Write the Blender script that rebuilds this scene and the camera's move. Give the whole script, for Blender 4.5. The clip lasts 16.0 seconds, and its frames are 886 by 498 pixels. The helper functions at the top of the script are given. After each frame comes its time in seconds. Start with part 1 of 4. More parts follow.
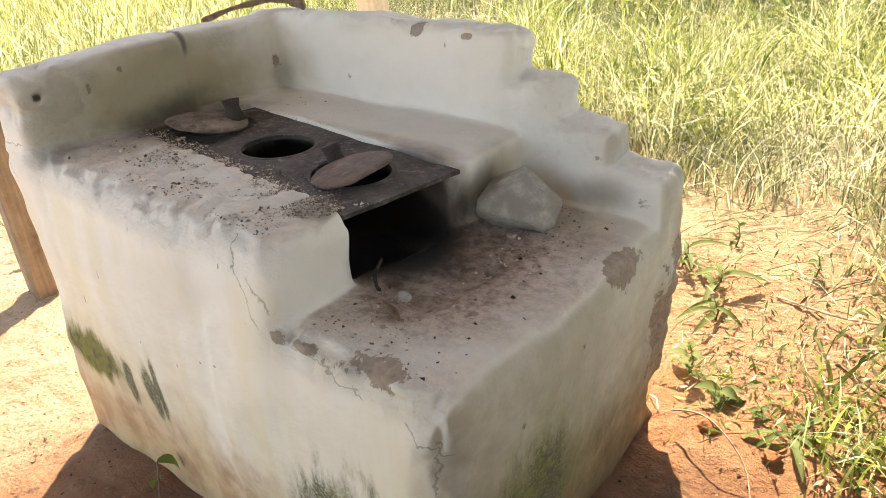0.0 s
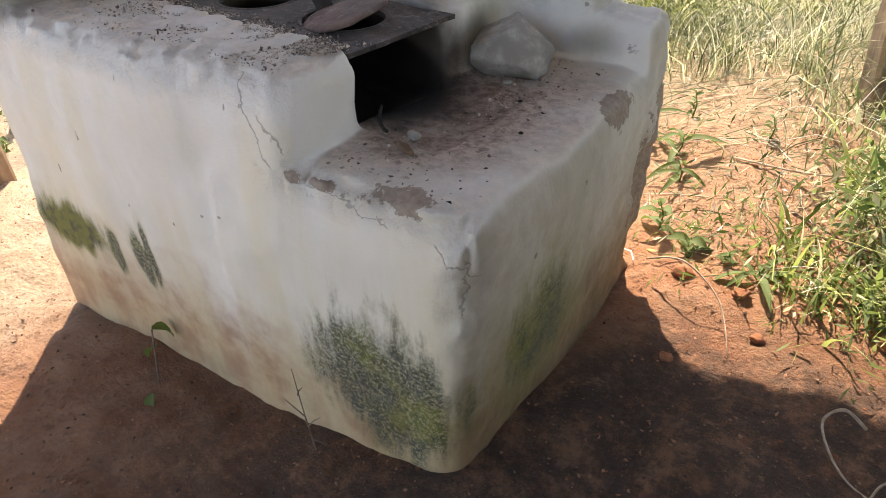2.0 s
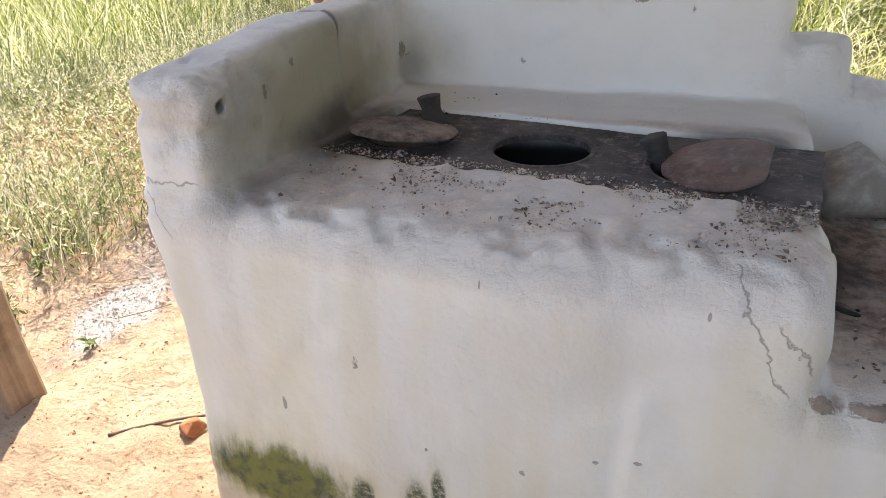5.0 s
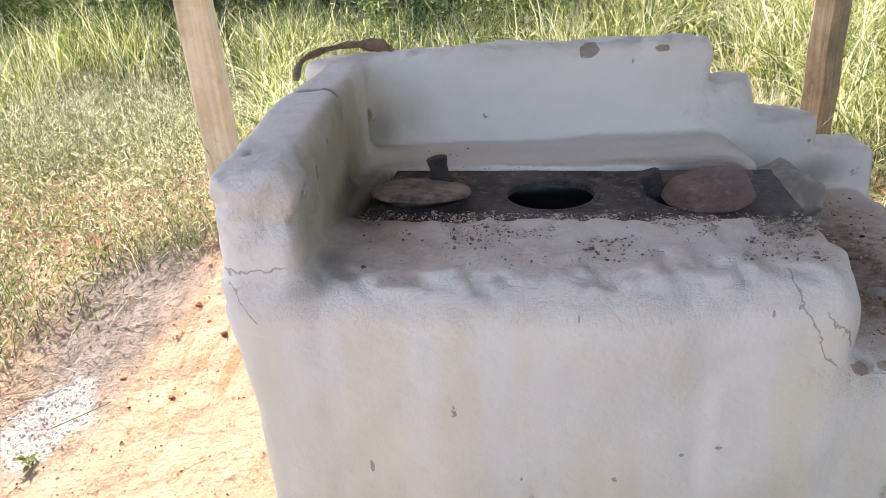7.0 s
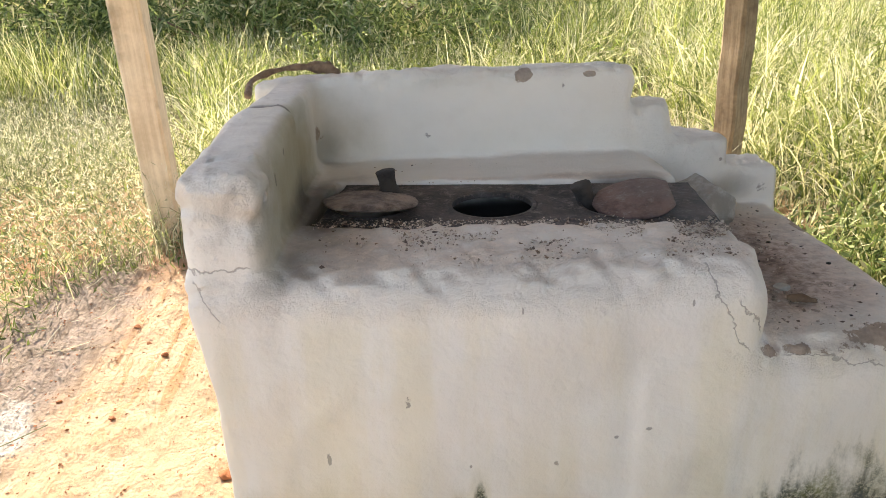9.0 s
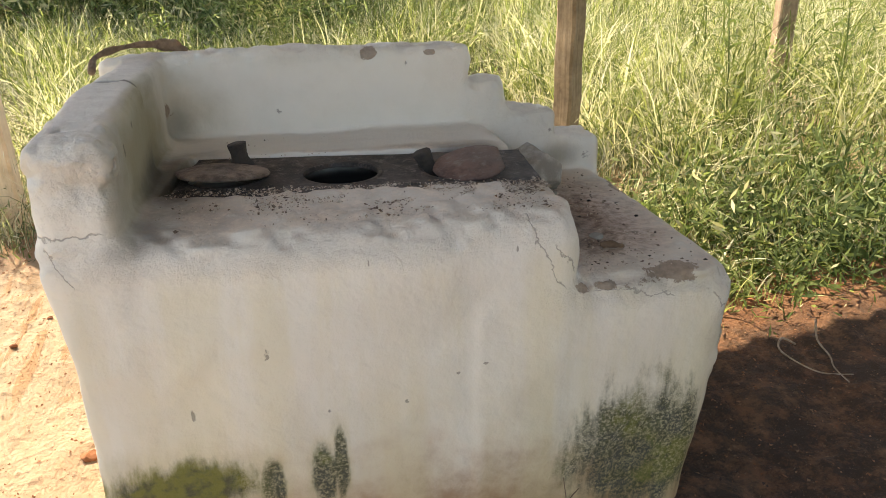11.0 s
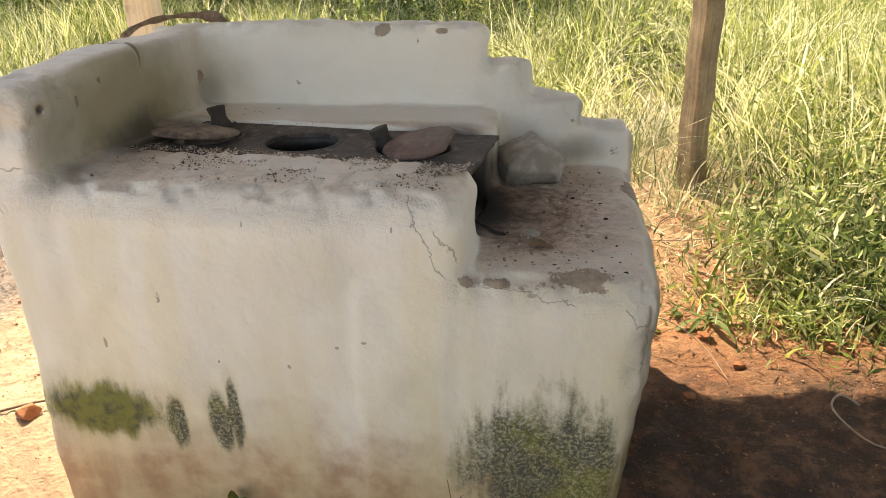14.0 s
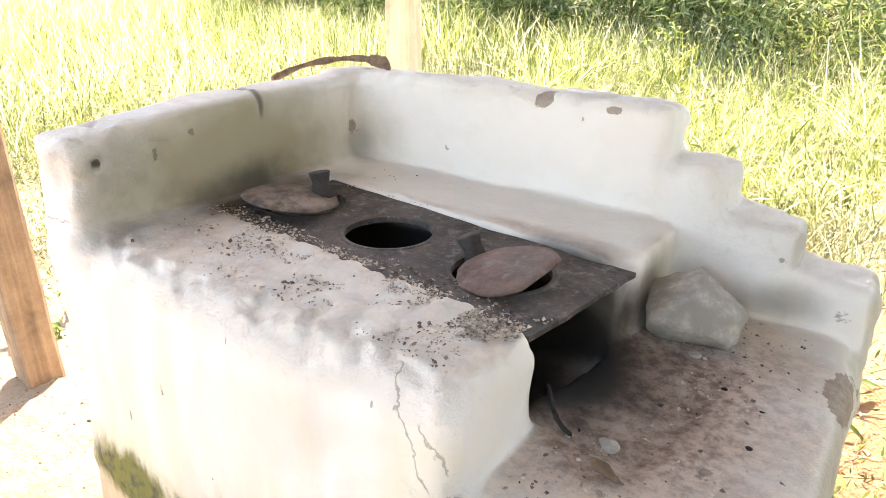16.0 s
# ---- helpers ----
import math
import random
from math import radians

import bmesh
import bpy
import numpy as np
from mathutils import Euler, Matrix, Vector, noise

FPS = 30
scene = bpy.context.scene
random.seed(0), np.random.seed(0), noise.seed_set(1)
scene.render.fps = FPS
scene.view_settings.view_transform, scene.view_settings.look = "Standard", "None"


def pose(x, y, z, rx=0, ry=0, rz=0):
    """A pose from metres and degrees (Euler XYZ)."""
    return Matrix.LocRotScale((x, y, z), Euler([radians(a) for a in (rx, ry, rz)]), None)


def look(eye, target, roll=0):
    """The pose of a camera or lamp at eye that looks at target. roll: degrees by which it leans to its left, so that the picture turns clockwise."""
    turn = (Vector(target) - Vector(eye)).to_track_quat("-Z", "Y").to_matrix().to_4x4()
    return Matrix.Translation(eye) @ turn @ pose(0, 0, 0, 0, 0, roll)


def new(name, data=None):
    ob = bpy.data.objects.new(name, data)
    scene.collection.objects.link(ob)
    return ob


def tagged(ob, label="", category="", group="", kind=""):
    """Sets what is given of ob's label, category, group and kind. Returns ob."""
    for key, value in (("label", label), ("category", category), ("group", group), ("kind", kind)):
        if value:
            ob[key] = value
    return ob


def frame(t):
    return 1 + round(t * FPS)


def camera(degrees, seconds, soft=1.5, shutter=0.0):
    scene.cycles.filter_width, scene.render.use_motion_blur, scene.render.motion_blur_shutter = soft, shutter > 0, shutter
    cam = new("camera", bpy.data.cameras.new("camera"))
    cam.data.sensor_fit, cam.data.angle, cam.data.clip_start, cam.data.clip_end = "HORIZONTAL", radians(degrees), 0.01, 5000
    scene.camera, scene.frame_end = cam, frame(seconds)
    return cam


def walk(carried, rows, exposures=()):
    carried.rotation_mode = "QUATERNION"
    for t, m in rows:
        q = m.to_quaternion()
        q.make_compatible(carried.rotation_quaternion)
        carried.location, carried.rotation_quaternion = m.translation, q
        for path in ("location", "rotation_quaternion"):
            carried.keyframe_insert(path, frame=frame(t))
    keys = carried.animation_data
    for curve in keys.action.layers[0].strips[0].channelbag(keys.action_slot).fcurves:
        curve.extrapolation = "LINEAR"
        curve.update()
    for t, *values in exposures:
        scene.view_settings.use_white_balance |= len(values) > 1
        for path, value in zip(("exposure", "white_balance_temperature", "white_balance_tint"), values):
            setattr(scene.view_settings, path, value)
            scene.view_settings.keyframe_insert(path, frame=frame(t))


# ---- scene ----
# A whitewashed adobe wood stove under an open shelter, with sunlit grass behind it.
# The stove's long front lies along x at y = 0; z = 0 is the soil before it.
cam = camera(64.0, 16.0, soft=0.7)
PATH = [
    (0, (1.964, -0.631, 1.447), (0.822, 0.742, 0.547), -2.4),
    (0.5, (1.964, -0.704, 1.387), (0.902, 0.653, 0.371), -1.2),
    (1, (1.962, -0.757, 1.349), (0.977, 0.605, 0.266), -0.8),
    (1.5, (1.945, -0.798, 1.358), (0.998, 0.603, 0.29), -1.5),
    (2, (1.887, -0.796, 1.339), (0.972, 0.584, 0.217), -1.3),
    (2.5, (1.697, -0.68, 1.336), (0.775, 0.748, 0.283), -3.8),
    (3, (1.519, -0.682, 1.336), (0.73, 0.842, 0.308), -2.4),
    (3.5, (1.277, -0.755, 1.367), (0.529, 0.852, 0.44), -4.1),
    (4, (1.086, -0.757, 1.331), (0.321, 0.809, 0.349), -3.4),
    (4.5, (0.888, -0.764, 1.339), (0.158, 0.829, 0.374), -5.5),
    (4.7, (0.866, -0.788, 1.316), (0.15, 0.833, 0.389), -3.8),
    (6.8, (0.497, -0.959, 1.399), (0.272, 0.857, 0.592), -4.1),
    (7, (0.455, -1.0, 1.407), (0.275, 0.82, 0.597), -3.8),
    (7.5, (0.396, -1.057, 1.439), (0.328, 0.806, 0.716), -3.1),
    (8, (0.364, -1.084, 1.458), (0.376, 0.797, 0.78), -2.5),
    (8.5, (0.389, -1.098, 1.434), (0.423, 0.78, 0.748), -2.8),
    (8.7, (0.409, -1.1, 1.396), (0.423, 0.76, 0.66), -2.1),
    (10.8, (0.44, -1.25, 1.386), (0.68, 0.575, 0.725), -0.6),
    (11, (0.453, -1.258, 1.386), (0.828, 0.549, 0.614), -0.4),
    (11.5, (0.646, -1.295, 1.343), (0.889, 0.571, 0.667), 0.2),
    (12, (0.717, -1.302, 1.364), (0.811, 0.572, 0.671), -0.1),
    (12.5, (0.787, -1.333, 1.359), (0.668, 0.546, 0.684), -0.1),
    (13, (1.034, -1.344, 1.351), (0.735, 0.504, 0.646), 1.9),
    (13.5, (1.142, -1.328, 1.355), (0.84, 0.518, 0.646), 0.2),
    (14, (1.173, -1.25, 1.338), (0.887, 0.568, 0.555), -0.8),
    (14.5, (1.136, -0.983, 1.348), (1.006, 0.847, 0.551), 1.5),
    (15, (1.175, -0.778, 1.362), (0.899, 1.018, 0.528), -0.7),
    (15.5, (1.292, -0.592, 1.402), (0.492, 1.054, 0.596), 2.1),
    (16, (1.444, -0.617, 1.41), (0.364, 0.889, 0.659), 0.8),
]
EXPOSURES = [(0, 2.04, 8400, 15), (0.5, 1.85, 8100, 16), (1.0, 1.70, 7600, 16), (1.5, 1.65, 7300, 17), (2.0, 1.65, 7200, 17), (3.0, 1.75, 7200, 17), (3.5, 1.85, 7100, 17), (4.5, 1.65, 7100, 17), (7.0, 1.60, 6800, 19),
             (7.5, 1.60, 7400, 17), (8.5, 1.67, 7700, 16), (11.0, 1.43, 8200, 13), (13.0, 1.63, 8800, 14), (14.0, 1.63, 8700, 14), (14.5, 1.80, 7900, 15), (15.0, 2.30, 7600, 16), (16.0, 2.76, 7800, 16)]
walk(cam, [(t, look(eye, target, roll)) for t, eye, target, roll in PATH], EXPOSURES)

# ---- light: clear sky and a sun behind the stove, to its left ----
SUN_EL = radians(45)
SUN_TO = Vector((-0.57 * math.cos(SUN_EL), 0.82 * math.cos(SUN_EL), math.sin(SUN_EL))).normalized()
world = bpy.data.worlds.new("sky")
scene.world = world
world.use_nodes = True
sky = world.node_tree.nodes.new("ShaderNodeTexSky")
sky.sky_type, sky.sun_disc = "NISHITA", False
sky.sun_elevation, sky.sun_rotation = SUN_EL, math.atan2(SUN_TO.x, SUN_TO.y)
background = world.node_tree.nodes["Background"]
background.inputs["Strength"].default_value = 0.15
world.node_tree.links.new(sky.outputs["Color"], background.inputs["Color"])
sun = new("sun", bpy.data.lights.new("sun", "SUN"))
sun.data.energy, sun.data.angle, sun.data.color = 5.0, radians(0.55), (1.0, 0.93, 0.82)
sun.matrix_world = look(SUN_TO * 30, (0, 0, 0))


# ---- materials ----
class Nodes:
    """A small helper to write node materials."""

    def __init__(self, name):
        self.mat = bpy.data.materials.new(name)
        self.mat.use_nodes = True
        self.tree = self.mat.node_tree
        self.bsdf = self.tree.nodes["Principled BSDF"]
        self.out = self.tree.nodes["Material Output"]
        self.pos = self.add("ShaderNodeNewGeometry").outputs["Position"]
        self.normal = self.add("ShaderNodeNewGeometry").outputs["Normal"]
        self.local = self.add("ShaderNodeTexCoord").outputs["Object"]

    def add(self, kind):
        return self.tree.nodes.new(kind)

    def put(self, socket, value):
        if isinstance(value, bpy.types.NodeSocket):
            self.tree.links.new(value, socket)
        elif isinstance(value, (tuple, list)) and len(value) == 3 and socket.type == "RGBA":
            socket.default_value = (*value, 1)
        else:
            socket.default_value = value

    def noise(self, scale, detail=4, rough=0.55, vec=None, distort=0.0):
        n = self.add("ShaderNodeTexNoise")
        self.put(n.inputs["Vector"], self.pos if vec is None else vec)
        for k, v in (("Scale", scale), ("Detail", detail), ("Roughness", rough), ("Distortion", distort)):
            n.inputs[k].default_value = v
        return n.outputs["Fac"]

    def voronoi(self, scale, feature="F1", vec=None, out="Distance"):
        n = self.add("ShaderNodeTexVoronoi")
        n.feature = feature
        self.put(n.inputs["Vector"], self.pos if vec is None else vec)
        n.inputs["Scale"].default_value = scale
        return n.outputs[out]

    def math(self, op, a, b=0.0, clamp=False):
        n = self.add("ShaderNodeMath")
        n.operation, n.use_clamp = op, clamp
        self.put(n.inputs[0], a)
        self.put(n.inputs[1], b)
        return n.outputs[0]

    def vec(self, op, a, b=(0, 0, 0)):
        n = self.add("ShaderNodeVectorMath")
        n.operation = op
        self.put(n.inputs[0], a)
        self.put(n.inputs[1], b)
        return n.outputs["Value"] if op in ("LENGTH", "DOT_PRODUCT", "DISTANCE") else n.outputs["Vector"]

    def span(self, v, lo, hi, a=0.0, b=1.0):
        n = self.add("ShaderNodeMapRange")
        n.interpolation_type = "SMOOTHSTEP"
        for k, x in enumerate((v, lo, hi, a, b)):
            self.put(n.inputs[k], x)
        return n.outputs[0]

    def mix(self, f, a, b, blend="MIX"):
        n = self.add("ShaderNodeMix")
        n.data_type, n.blend_type = "RGBA", blend
        self.put(n.inputs[0], f)
        self.put(n.inputs[6], a)
        self.put(n.inputs[7], b)
        return n.outputs[2]

    def axis(self, v, k):
        n = self.add("ShaderNodeSeparateXYZ")
        self.put(n.inputs[0], v)
        return n.outputs[k]

    def blob(self, centre, radii, wobble=0.0, edge=0.35, vec=None):
        """1 inside an ellipsoid, 0 outside, with an edge that a noise frays."""
        d = self.vec("LENGTH", self.vec("DIVIDE", self.vec("SUBTRACT", self.pos if vec is None else vec, centre), radii))
        if not isinstance(wobble, float):
            d = self.math("ADD", d, wobble)
        return self.span(d, 1.0, 1.0 - edge)

    def random(self):
        return self.add("ShaderNodeNewGeometry").outputs["Random Per Island"]

    def finish(self, colour, rough=0.9, bump=None, strength=0.4, distance=0.01, **more):
        self.put(self.bsdf.inputs["Base Color"], colour)
        self.put(self.bsdf.inputs["Roughness"], rough)
        for k, v in more.items():
            self.put(self.bsdf.inputs[k.replace("_", " ")], v)
        if bump is not None:
            n = self.add("ShaderNodeBump")
            n.inputs["Strength"].default_value, n.inputs["Distance"].default_value = strength, distance
            self.put(n.inputs["Height"], bump)
            self.tree.links.new(n.outputs[0], self.bsdf.inputs["Normal"])
        return self.mat


def whitewash():
    n = Nodes("whitewashed_adobe")
    coarse, mid, fine = n.noise(2.2, 5), n.noise(11, 6, 0.6), n.noise(70, 5, 0.65)
    z, up = n.axis(n.pos, 2), n.axis(n.normal, 2)
    c = n.mix(n.span(coarse, 0.3, 0.7), (0.725, 0.705, 0.645), (0.80, 0.785, 0.73))
    c = n.mix(n.math("MULTIPLY", n.span(mid, 0.45, 0.75), 0.35), c, (0.66, 0.64, 0.57))
    # yellowed lime lower down, with vertical runs
    runs = n.noise(1.0, 5, 0.6, n.vec("MULTIPLY", n.pos, (14, 14, 0.8)))
    low = n.span(n.math("ADD", z, n.math("MULTIPLY", n.math("SUBTRACT", coarse, 0.5), 0.5)), 0.85, 0.2)
    c = n.mix(n.math("MULTIPLY", low, n.span(runs, 0.25, 0.75, 0.25, 0.72)), c, (0.64, 0.54, 0.33))
    # red soil splashed up from the ground
    splash = n.span(n.math("ADD", z, n.math("MULTIPLY", n.math("SUBTRACT", mid, 0.5), 0.30)), 0.44, 0.12)
    c = n.mix(n.math("MULTIPLY", splash, 0.86), c, n.mix(n.span(mid, 0.35, 0.65), (0.36, 0.18, 0.075), (0.52, 0.33, 0.16)))
    # the east end's dimmer light put into its colour, with dirt lower down
    shade_grime = n.math("MULTIPLY", n.span(n.axis(n.normal, 0), 0.45, 0.9), n.math("MULTIPLY", n.span(n.axis(n.pos, 0), 1.15, 1.3), n.span(n.noise(6, 6, 0.7), 0.25, 0.65, 0.55, 0.95)))
    c = n.mix(shade_grime, c, n.mix(n.span(z, 0.58, 0.2), (0.42, 0.37, 0.28), (0.17, 0.11, 0.045)))
    # moss and black mould, in runs
    fray = n.math("MULTIPLY", n.math("SUBTRACT", n.noise(10, 7, 0.72, n.vec("MULTIPLY", n.pos, (1.7, 1.7, 0.7))), 0.5), 1.15)
    drip = n.math("MULTIPLY", n.math("SUBTRACT", n.noise(22, 3, 0.5, n.vec("MULTIPLY", n.pos, (1.6, 1.6, 0.16))), 0.5), 0.7)
    fray = n.math("ADD", fray, drip)
    speck = n.math("MAXIMUM", n.span(n.noise(120, 8, 0.85), 0.38, 0.56), n.span(n.axis(n.pos, 0), 0.34, 0.24, 0, 0.85))
    stain = n.blob((1.21, 0.0, 0.26), (0.27, 0.2, 0.28), fray, 0.8)
    moss = n.blob((1.205, 0.0, 0.27), (0.245, 0.16, 0.235), fray, 0.45)
    for centre, radii in (((1.36, 0.33, 0.32), (0.16, 0.20, 0.21)), ((0.16, 0.0, 0.345), (0.18, 0.12, 0.09)), ((0.337, 0.0, 0.32), (0.030, 0.1, 0.09)),
                          ((0.45, 0.0, 0.33), (0.034, 0.1, 0.10)), ((0.487, 0.0, 0.345), (0.020, 0.1, 0.12))):
        side = centre[0] == 1.36
        moss = n.math("MAXIMUM", moss, n.math("MULTIPLY", n.blob(centre, radii, n.math("MULTIPLY", fray, 0.8), 0.6 if side else 0.4), 0.9 if side else 1.0))
        stain = n.math("MAXIMUM", stain, n.blob(centre, tuple(1.5 * v for v in radii), fray, 0.8))
    c = n.mix(n.math("MULTIPLY", stain, 0.55), c, (0.36, 0.32, 0.12))
    # lime yellowed by rain that ran down the front
    runs = n.noise(1, 5, 0.6, n.vec("MULTIPLY", n.pos, (9.0, 9.0, 0.9)))
    old = n.math("MULTIPLY", n.math("MULTIPLY", n.span(runs, 0.40, 0.66), n.span(z, 0.87, 0.78)), n.span(n.axis(n.normal, 1), -0.3, -0.8))
    c = n.mix(n.math("MULTIPLY", old, 0.36), c, (0.66, 0.59, 0.36))
    hue = n.mix(n.span(n.noise(5, 4), 0.44, 0.58), (0.055, 0.062, 0.05), (0.13, 0.135, 0.025))
    hue = n.mix(n.span(n.axis(n.pos, 0), 0.36, 0.28), hue, (0.15, 0.15, 0.025))
    hue = n.mix(n.span(n.noise(34, 5), 0.42, 0.68), hue, (0.055, 0.06, 0.028))
    c = n.mix(n.math("MULTIPLY", moss, n.span(speck, 0, 1, 0.30, 0.95)), c, hue)
    # dust, ash and soil on what lies level
    level = n.span(up, 0.70, 0.97)
    dust = n.math("MULTIPLY", level, n.span(n.noise(9, 8, 0.78), 0.32, 0.64, 0.12, 0.85))
    table = n.math("MULTIPLY", n.math("MULTIPLY", dust, n.span(z, 1.0, 0.93)), n.span(n.axis(n.pos, 1), 0.86, 0.80))
    ledge = n.math("MULTIPLY", n.span(n.axis(n.pos, 1), 0.60, 0.64), n.span(n.axis(n.pos, 0), 1.08, 1.02))
    table = n.math("MULTIPLY", table, n.math("SUBTRACT", 1.0, n.math("MULTIPLY", ledge, 0.8)))
    c = n.mix(table, c, n.mix(n.span(n.noise(18, 7, 0.75), 0.36, 0.62), (0.29, 0.21, 0.155), (0.67, 0.57, 0.47)))
    wall_top = n.math("MULTIPLY", n.math("MULTIPLY", dust, n.math("MAXIMUM", n.span(z, 0.93, 1.0), n.span(n.axis(n.pos, 1), 0.80, 0.86))), 0.40)
    c = n.mix(wall_top, c, (0.42, 0.38, 0.36))
    # soot round the fire chamber and in the corner behind the plate
    smear = n.math("MULTIPLY", n.math("SUBTRACT", n.noise(5, 5, 0.6), 0.5), 1.0)
    # brown smoke film on the side wall's inner face, with its shade painted in
    smoke_shade = n.math("MULTIPLY", n.blob((0.13, 0.42, 0.97), (0.12, 0.56, 0.28), n.math("MULTIPLY", smear, 0.5), 0.7), n.span(n.axis(n.normal, 0), 0.2, 0.8))
    smoke_shade = n.math("MAXIMUM", n.math("MULTIPLY", smoke_shade, 0.95), n.math("MULTIPLY", n.blob((0.08, 0.83, 0.98), (0.22, 0.08, 0.20), smear, 0.9), 0.55))
    smoke_shade = n.math("MAXIMUM", smoke_shade, n.math("MULTIPLY", n.blob((1.04, 0.69, 0.80), (0.09, 0.16, 0.13), smear, 0.8), 0.75))
    c = n.mix(smoke_shade, c, (0.30, 0.265, 0.165))
    # pink-brown ash spread over the low shelf, thickest before the fire's mouth
    trod = n.math("MULTIPLY", n.math("MULTIPLY", level, n.blob((1.14, 0.44, 0.735), (0.34, 0.46, 0.08), smear, 0.8)), n.span(n.noise(13, 8, 0.78), 0.34, 0.62, 0.6, 0.98))
    c = n.mix(trod, c, n.mix(n.span(n.noise(40, 7, 0.75), 0.36, 0.62), (0.22, 0.145, 0.11), (0.56, 0.44, 0.36)))
    ashy = n.math("MULTIPLY", n.blob((1.05, 0.43, 0.735), (0.26, 0.28, 0.11), smear, 0.8), n.span(n.noise(24, 7, 0.75), 0.3, 0.65, 1.0, 0.65))
    c = n.mix(ashy, c, n.mix(n.span(n.noise(40, 6, 0.7), 0.4, 0.6), (0.075, 0.050, 0.039), (0.15, 0.10, 0.08)))
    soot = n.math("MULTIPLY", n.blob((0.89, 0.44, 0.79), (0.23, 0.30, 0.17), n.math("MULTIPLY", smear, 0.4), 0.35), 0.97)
    for centre, radii, k in (((0.17, 0.42, 0.90), (0.15, 0.40, 0.10), 0.85), ((0.60, 0.43, 0.86), (0.52, 0.26, 0.055), 0.85), ((1.05, 0.64, 0.80), (0.07, 0.10, 0.10), 0.55),
                             ((0.10, 0.83, 0.94), (0.10, 0.06, 0.09), 0.35), ((1.24, 0.84, 0.78), (0.12, 0.05, 0.07), 0.6), ((0.13, 0.10, 0.89), (0.14, 0.11, 0.04), 0.55)):
        soot = n.math("MAXIMUM", soot, n.math("MULTIPLY", n.blob(centre, radii, smear, 0.8), k))
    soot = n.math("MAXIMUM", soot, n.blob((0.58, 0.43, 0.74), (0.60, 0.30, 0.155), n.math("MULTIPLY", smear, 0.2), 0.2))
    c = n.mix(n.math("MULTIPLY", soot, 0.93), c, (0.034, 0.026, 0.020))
    # near-black inside the chamber: soot, plus deep shade put into the colour
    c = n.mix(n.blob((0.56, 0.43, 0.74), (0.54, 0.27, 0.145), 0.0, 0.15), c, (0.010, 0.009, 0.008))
    # places where the lime has fallen off the clay
    chip = n.math("MULTIPLY", n.math("SUBTRACT", n.noise(20, 7, 0.7), 0.5), 2.4)
    bare = n.blob((1.415, 0.645, 0.715), (0.045, 0.075, 0.05), chip, 0.12)
    for centre, radii in (((1.25, 0.055, 0.725), (0.06, 0.035, 0.03)), ((0.672, 0.85, 1.118), (0.024, 0.06, 0.020)), ((0.85, 0.85, 1.118), (0.024, 0.06, 0.010)),
                          ((0.09, 0.82, 0.985), (0.03, 0.03, 0.028)), ((1.10, 0.01, 0.725), (0.10, 0.03, 0.018)), ((1.43, 0.94, 0.42), (0.07, 0.10, 0.22)), ((1.43, 0.97, 0.62), (0.05, 0.05, 0.10))):
        bare = n.math("MAXIMUM", bare, n.blob(centre, radii, chip, 0.12))
    c = n.mix(n.math("MULTIPLY", bare, 0.75), c, n.mix(n.span(fine, 0.3, 0.7), (0.16, 0.10, 0.065), (0.30, 0.215, 0.15)))
    # cracks near the corners, and small nicks all over
    wander = n.math("MULTIPLY", n.math("SUBTRACT", n.noise(26, 4, 0.6), 0.5), 0.05)
    crack = 0.0
    for (x0, z0), (x1, z1), half in (((0.894, 0.89), (0.945, 0.79), 0.0019), ((0.945, 0.79), (0.975, 0.73), 0.0014), ((0.955, 0.83), (1.005, 0.765), 0.0017), ((-0.03, 0.922), (0.10, 0.925), 0.0019),
                                     ((0.0, 0.91), (0.035, 0.83), 0.0014), ((1.05, 0.712), (1.24, 0.690), 0.0016), ((1.33, 0.68), (1.40, 0.62), 0.0019), ((1.385, 0.66), (1.375, 0.53), 0.0017)):
        long = math.hypot(x1 - x0, z1 - z0)
        ux, uz = (x1 - x0) / long, (z1 - z0) / long
        rel = n.vec("SUBTRACT", n.pos, (x0, 0.0, z0))
        along = n.vec("DOT_PRODUCT", rel, (ux, 0.0, uz))
        off = n.math("ABSOLUTE", n.math("ADD", n.vec("DOT_PRODUCT", rel, (-uz, 0.0, ux)), wander))
        thin = n.math("MULTIPLY", n.span(off, half * 1.4, half * 0.4), n.math("MULTIPLY", n.span(along, -0.004, 0.006), n.span(along, long + 0.004, long - 0.006)))
        crack = n.math("MAXIMUM", crack, n.math("MULTIPLY", thin, n.span(n.axis(n.pos, 1), 0.13, 0.10)))
    ragged = n.math("MULTIPLY", n.math("SUBTRACT", n.noise(85, 5, 0.7), 0.5), 3.2)
    spots = n.voronoi(13, "F1", n.vec("MULTIPLY", n.pos, (1.0, 1.0, 0.55)))
    keep = n.span(n.voronoi(13, "F1", n.vec("MULTIPLY", n.pos, (1.0, 1.0, 0.55)), "Color"), 0.80, 0.83)
    nick = n.math("MULTIPLY", n.span(n.math("ADD", spots, n.math("MULTIPLY", n.math("SUBTRACT", fine, 0.5), 0.45)), 0.06, 0.02), keep)
    for x0, z0, rx, rz in ((0.20, 0.525, 0.006, 0.020), (0.633, 0.503, 0.006, 0.006), (0.872, 0.83, 0.003, 0.012), (0.807, 0.578, 0.010, 0.004), (0.567, 0.832, 0.003, 0.013), (0.745, 0.56, 0.006, 0.005), (0.47, 0.50, 0.005, 0.006)):
        nick = n.math("MAXIMUM", nick, n.blob((x0, 0.0, z0), (rx * 0.75, 0.1, rz * 0.75), ragged, 0.4))
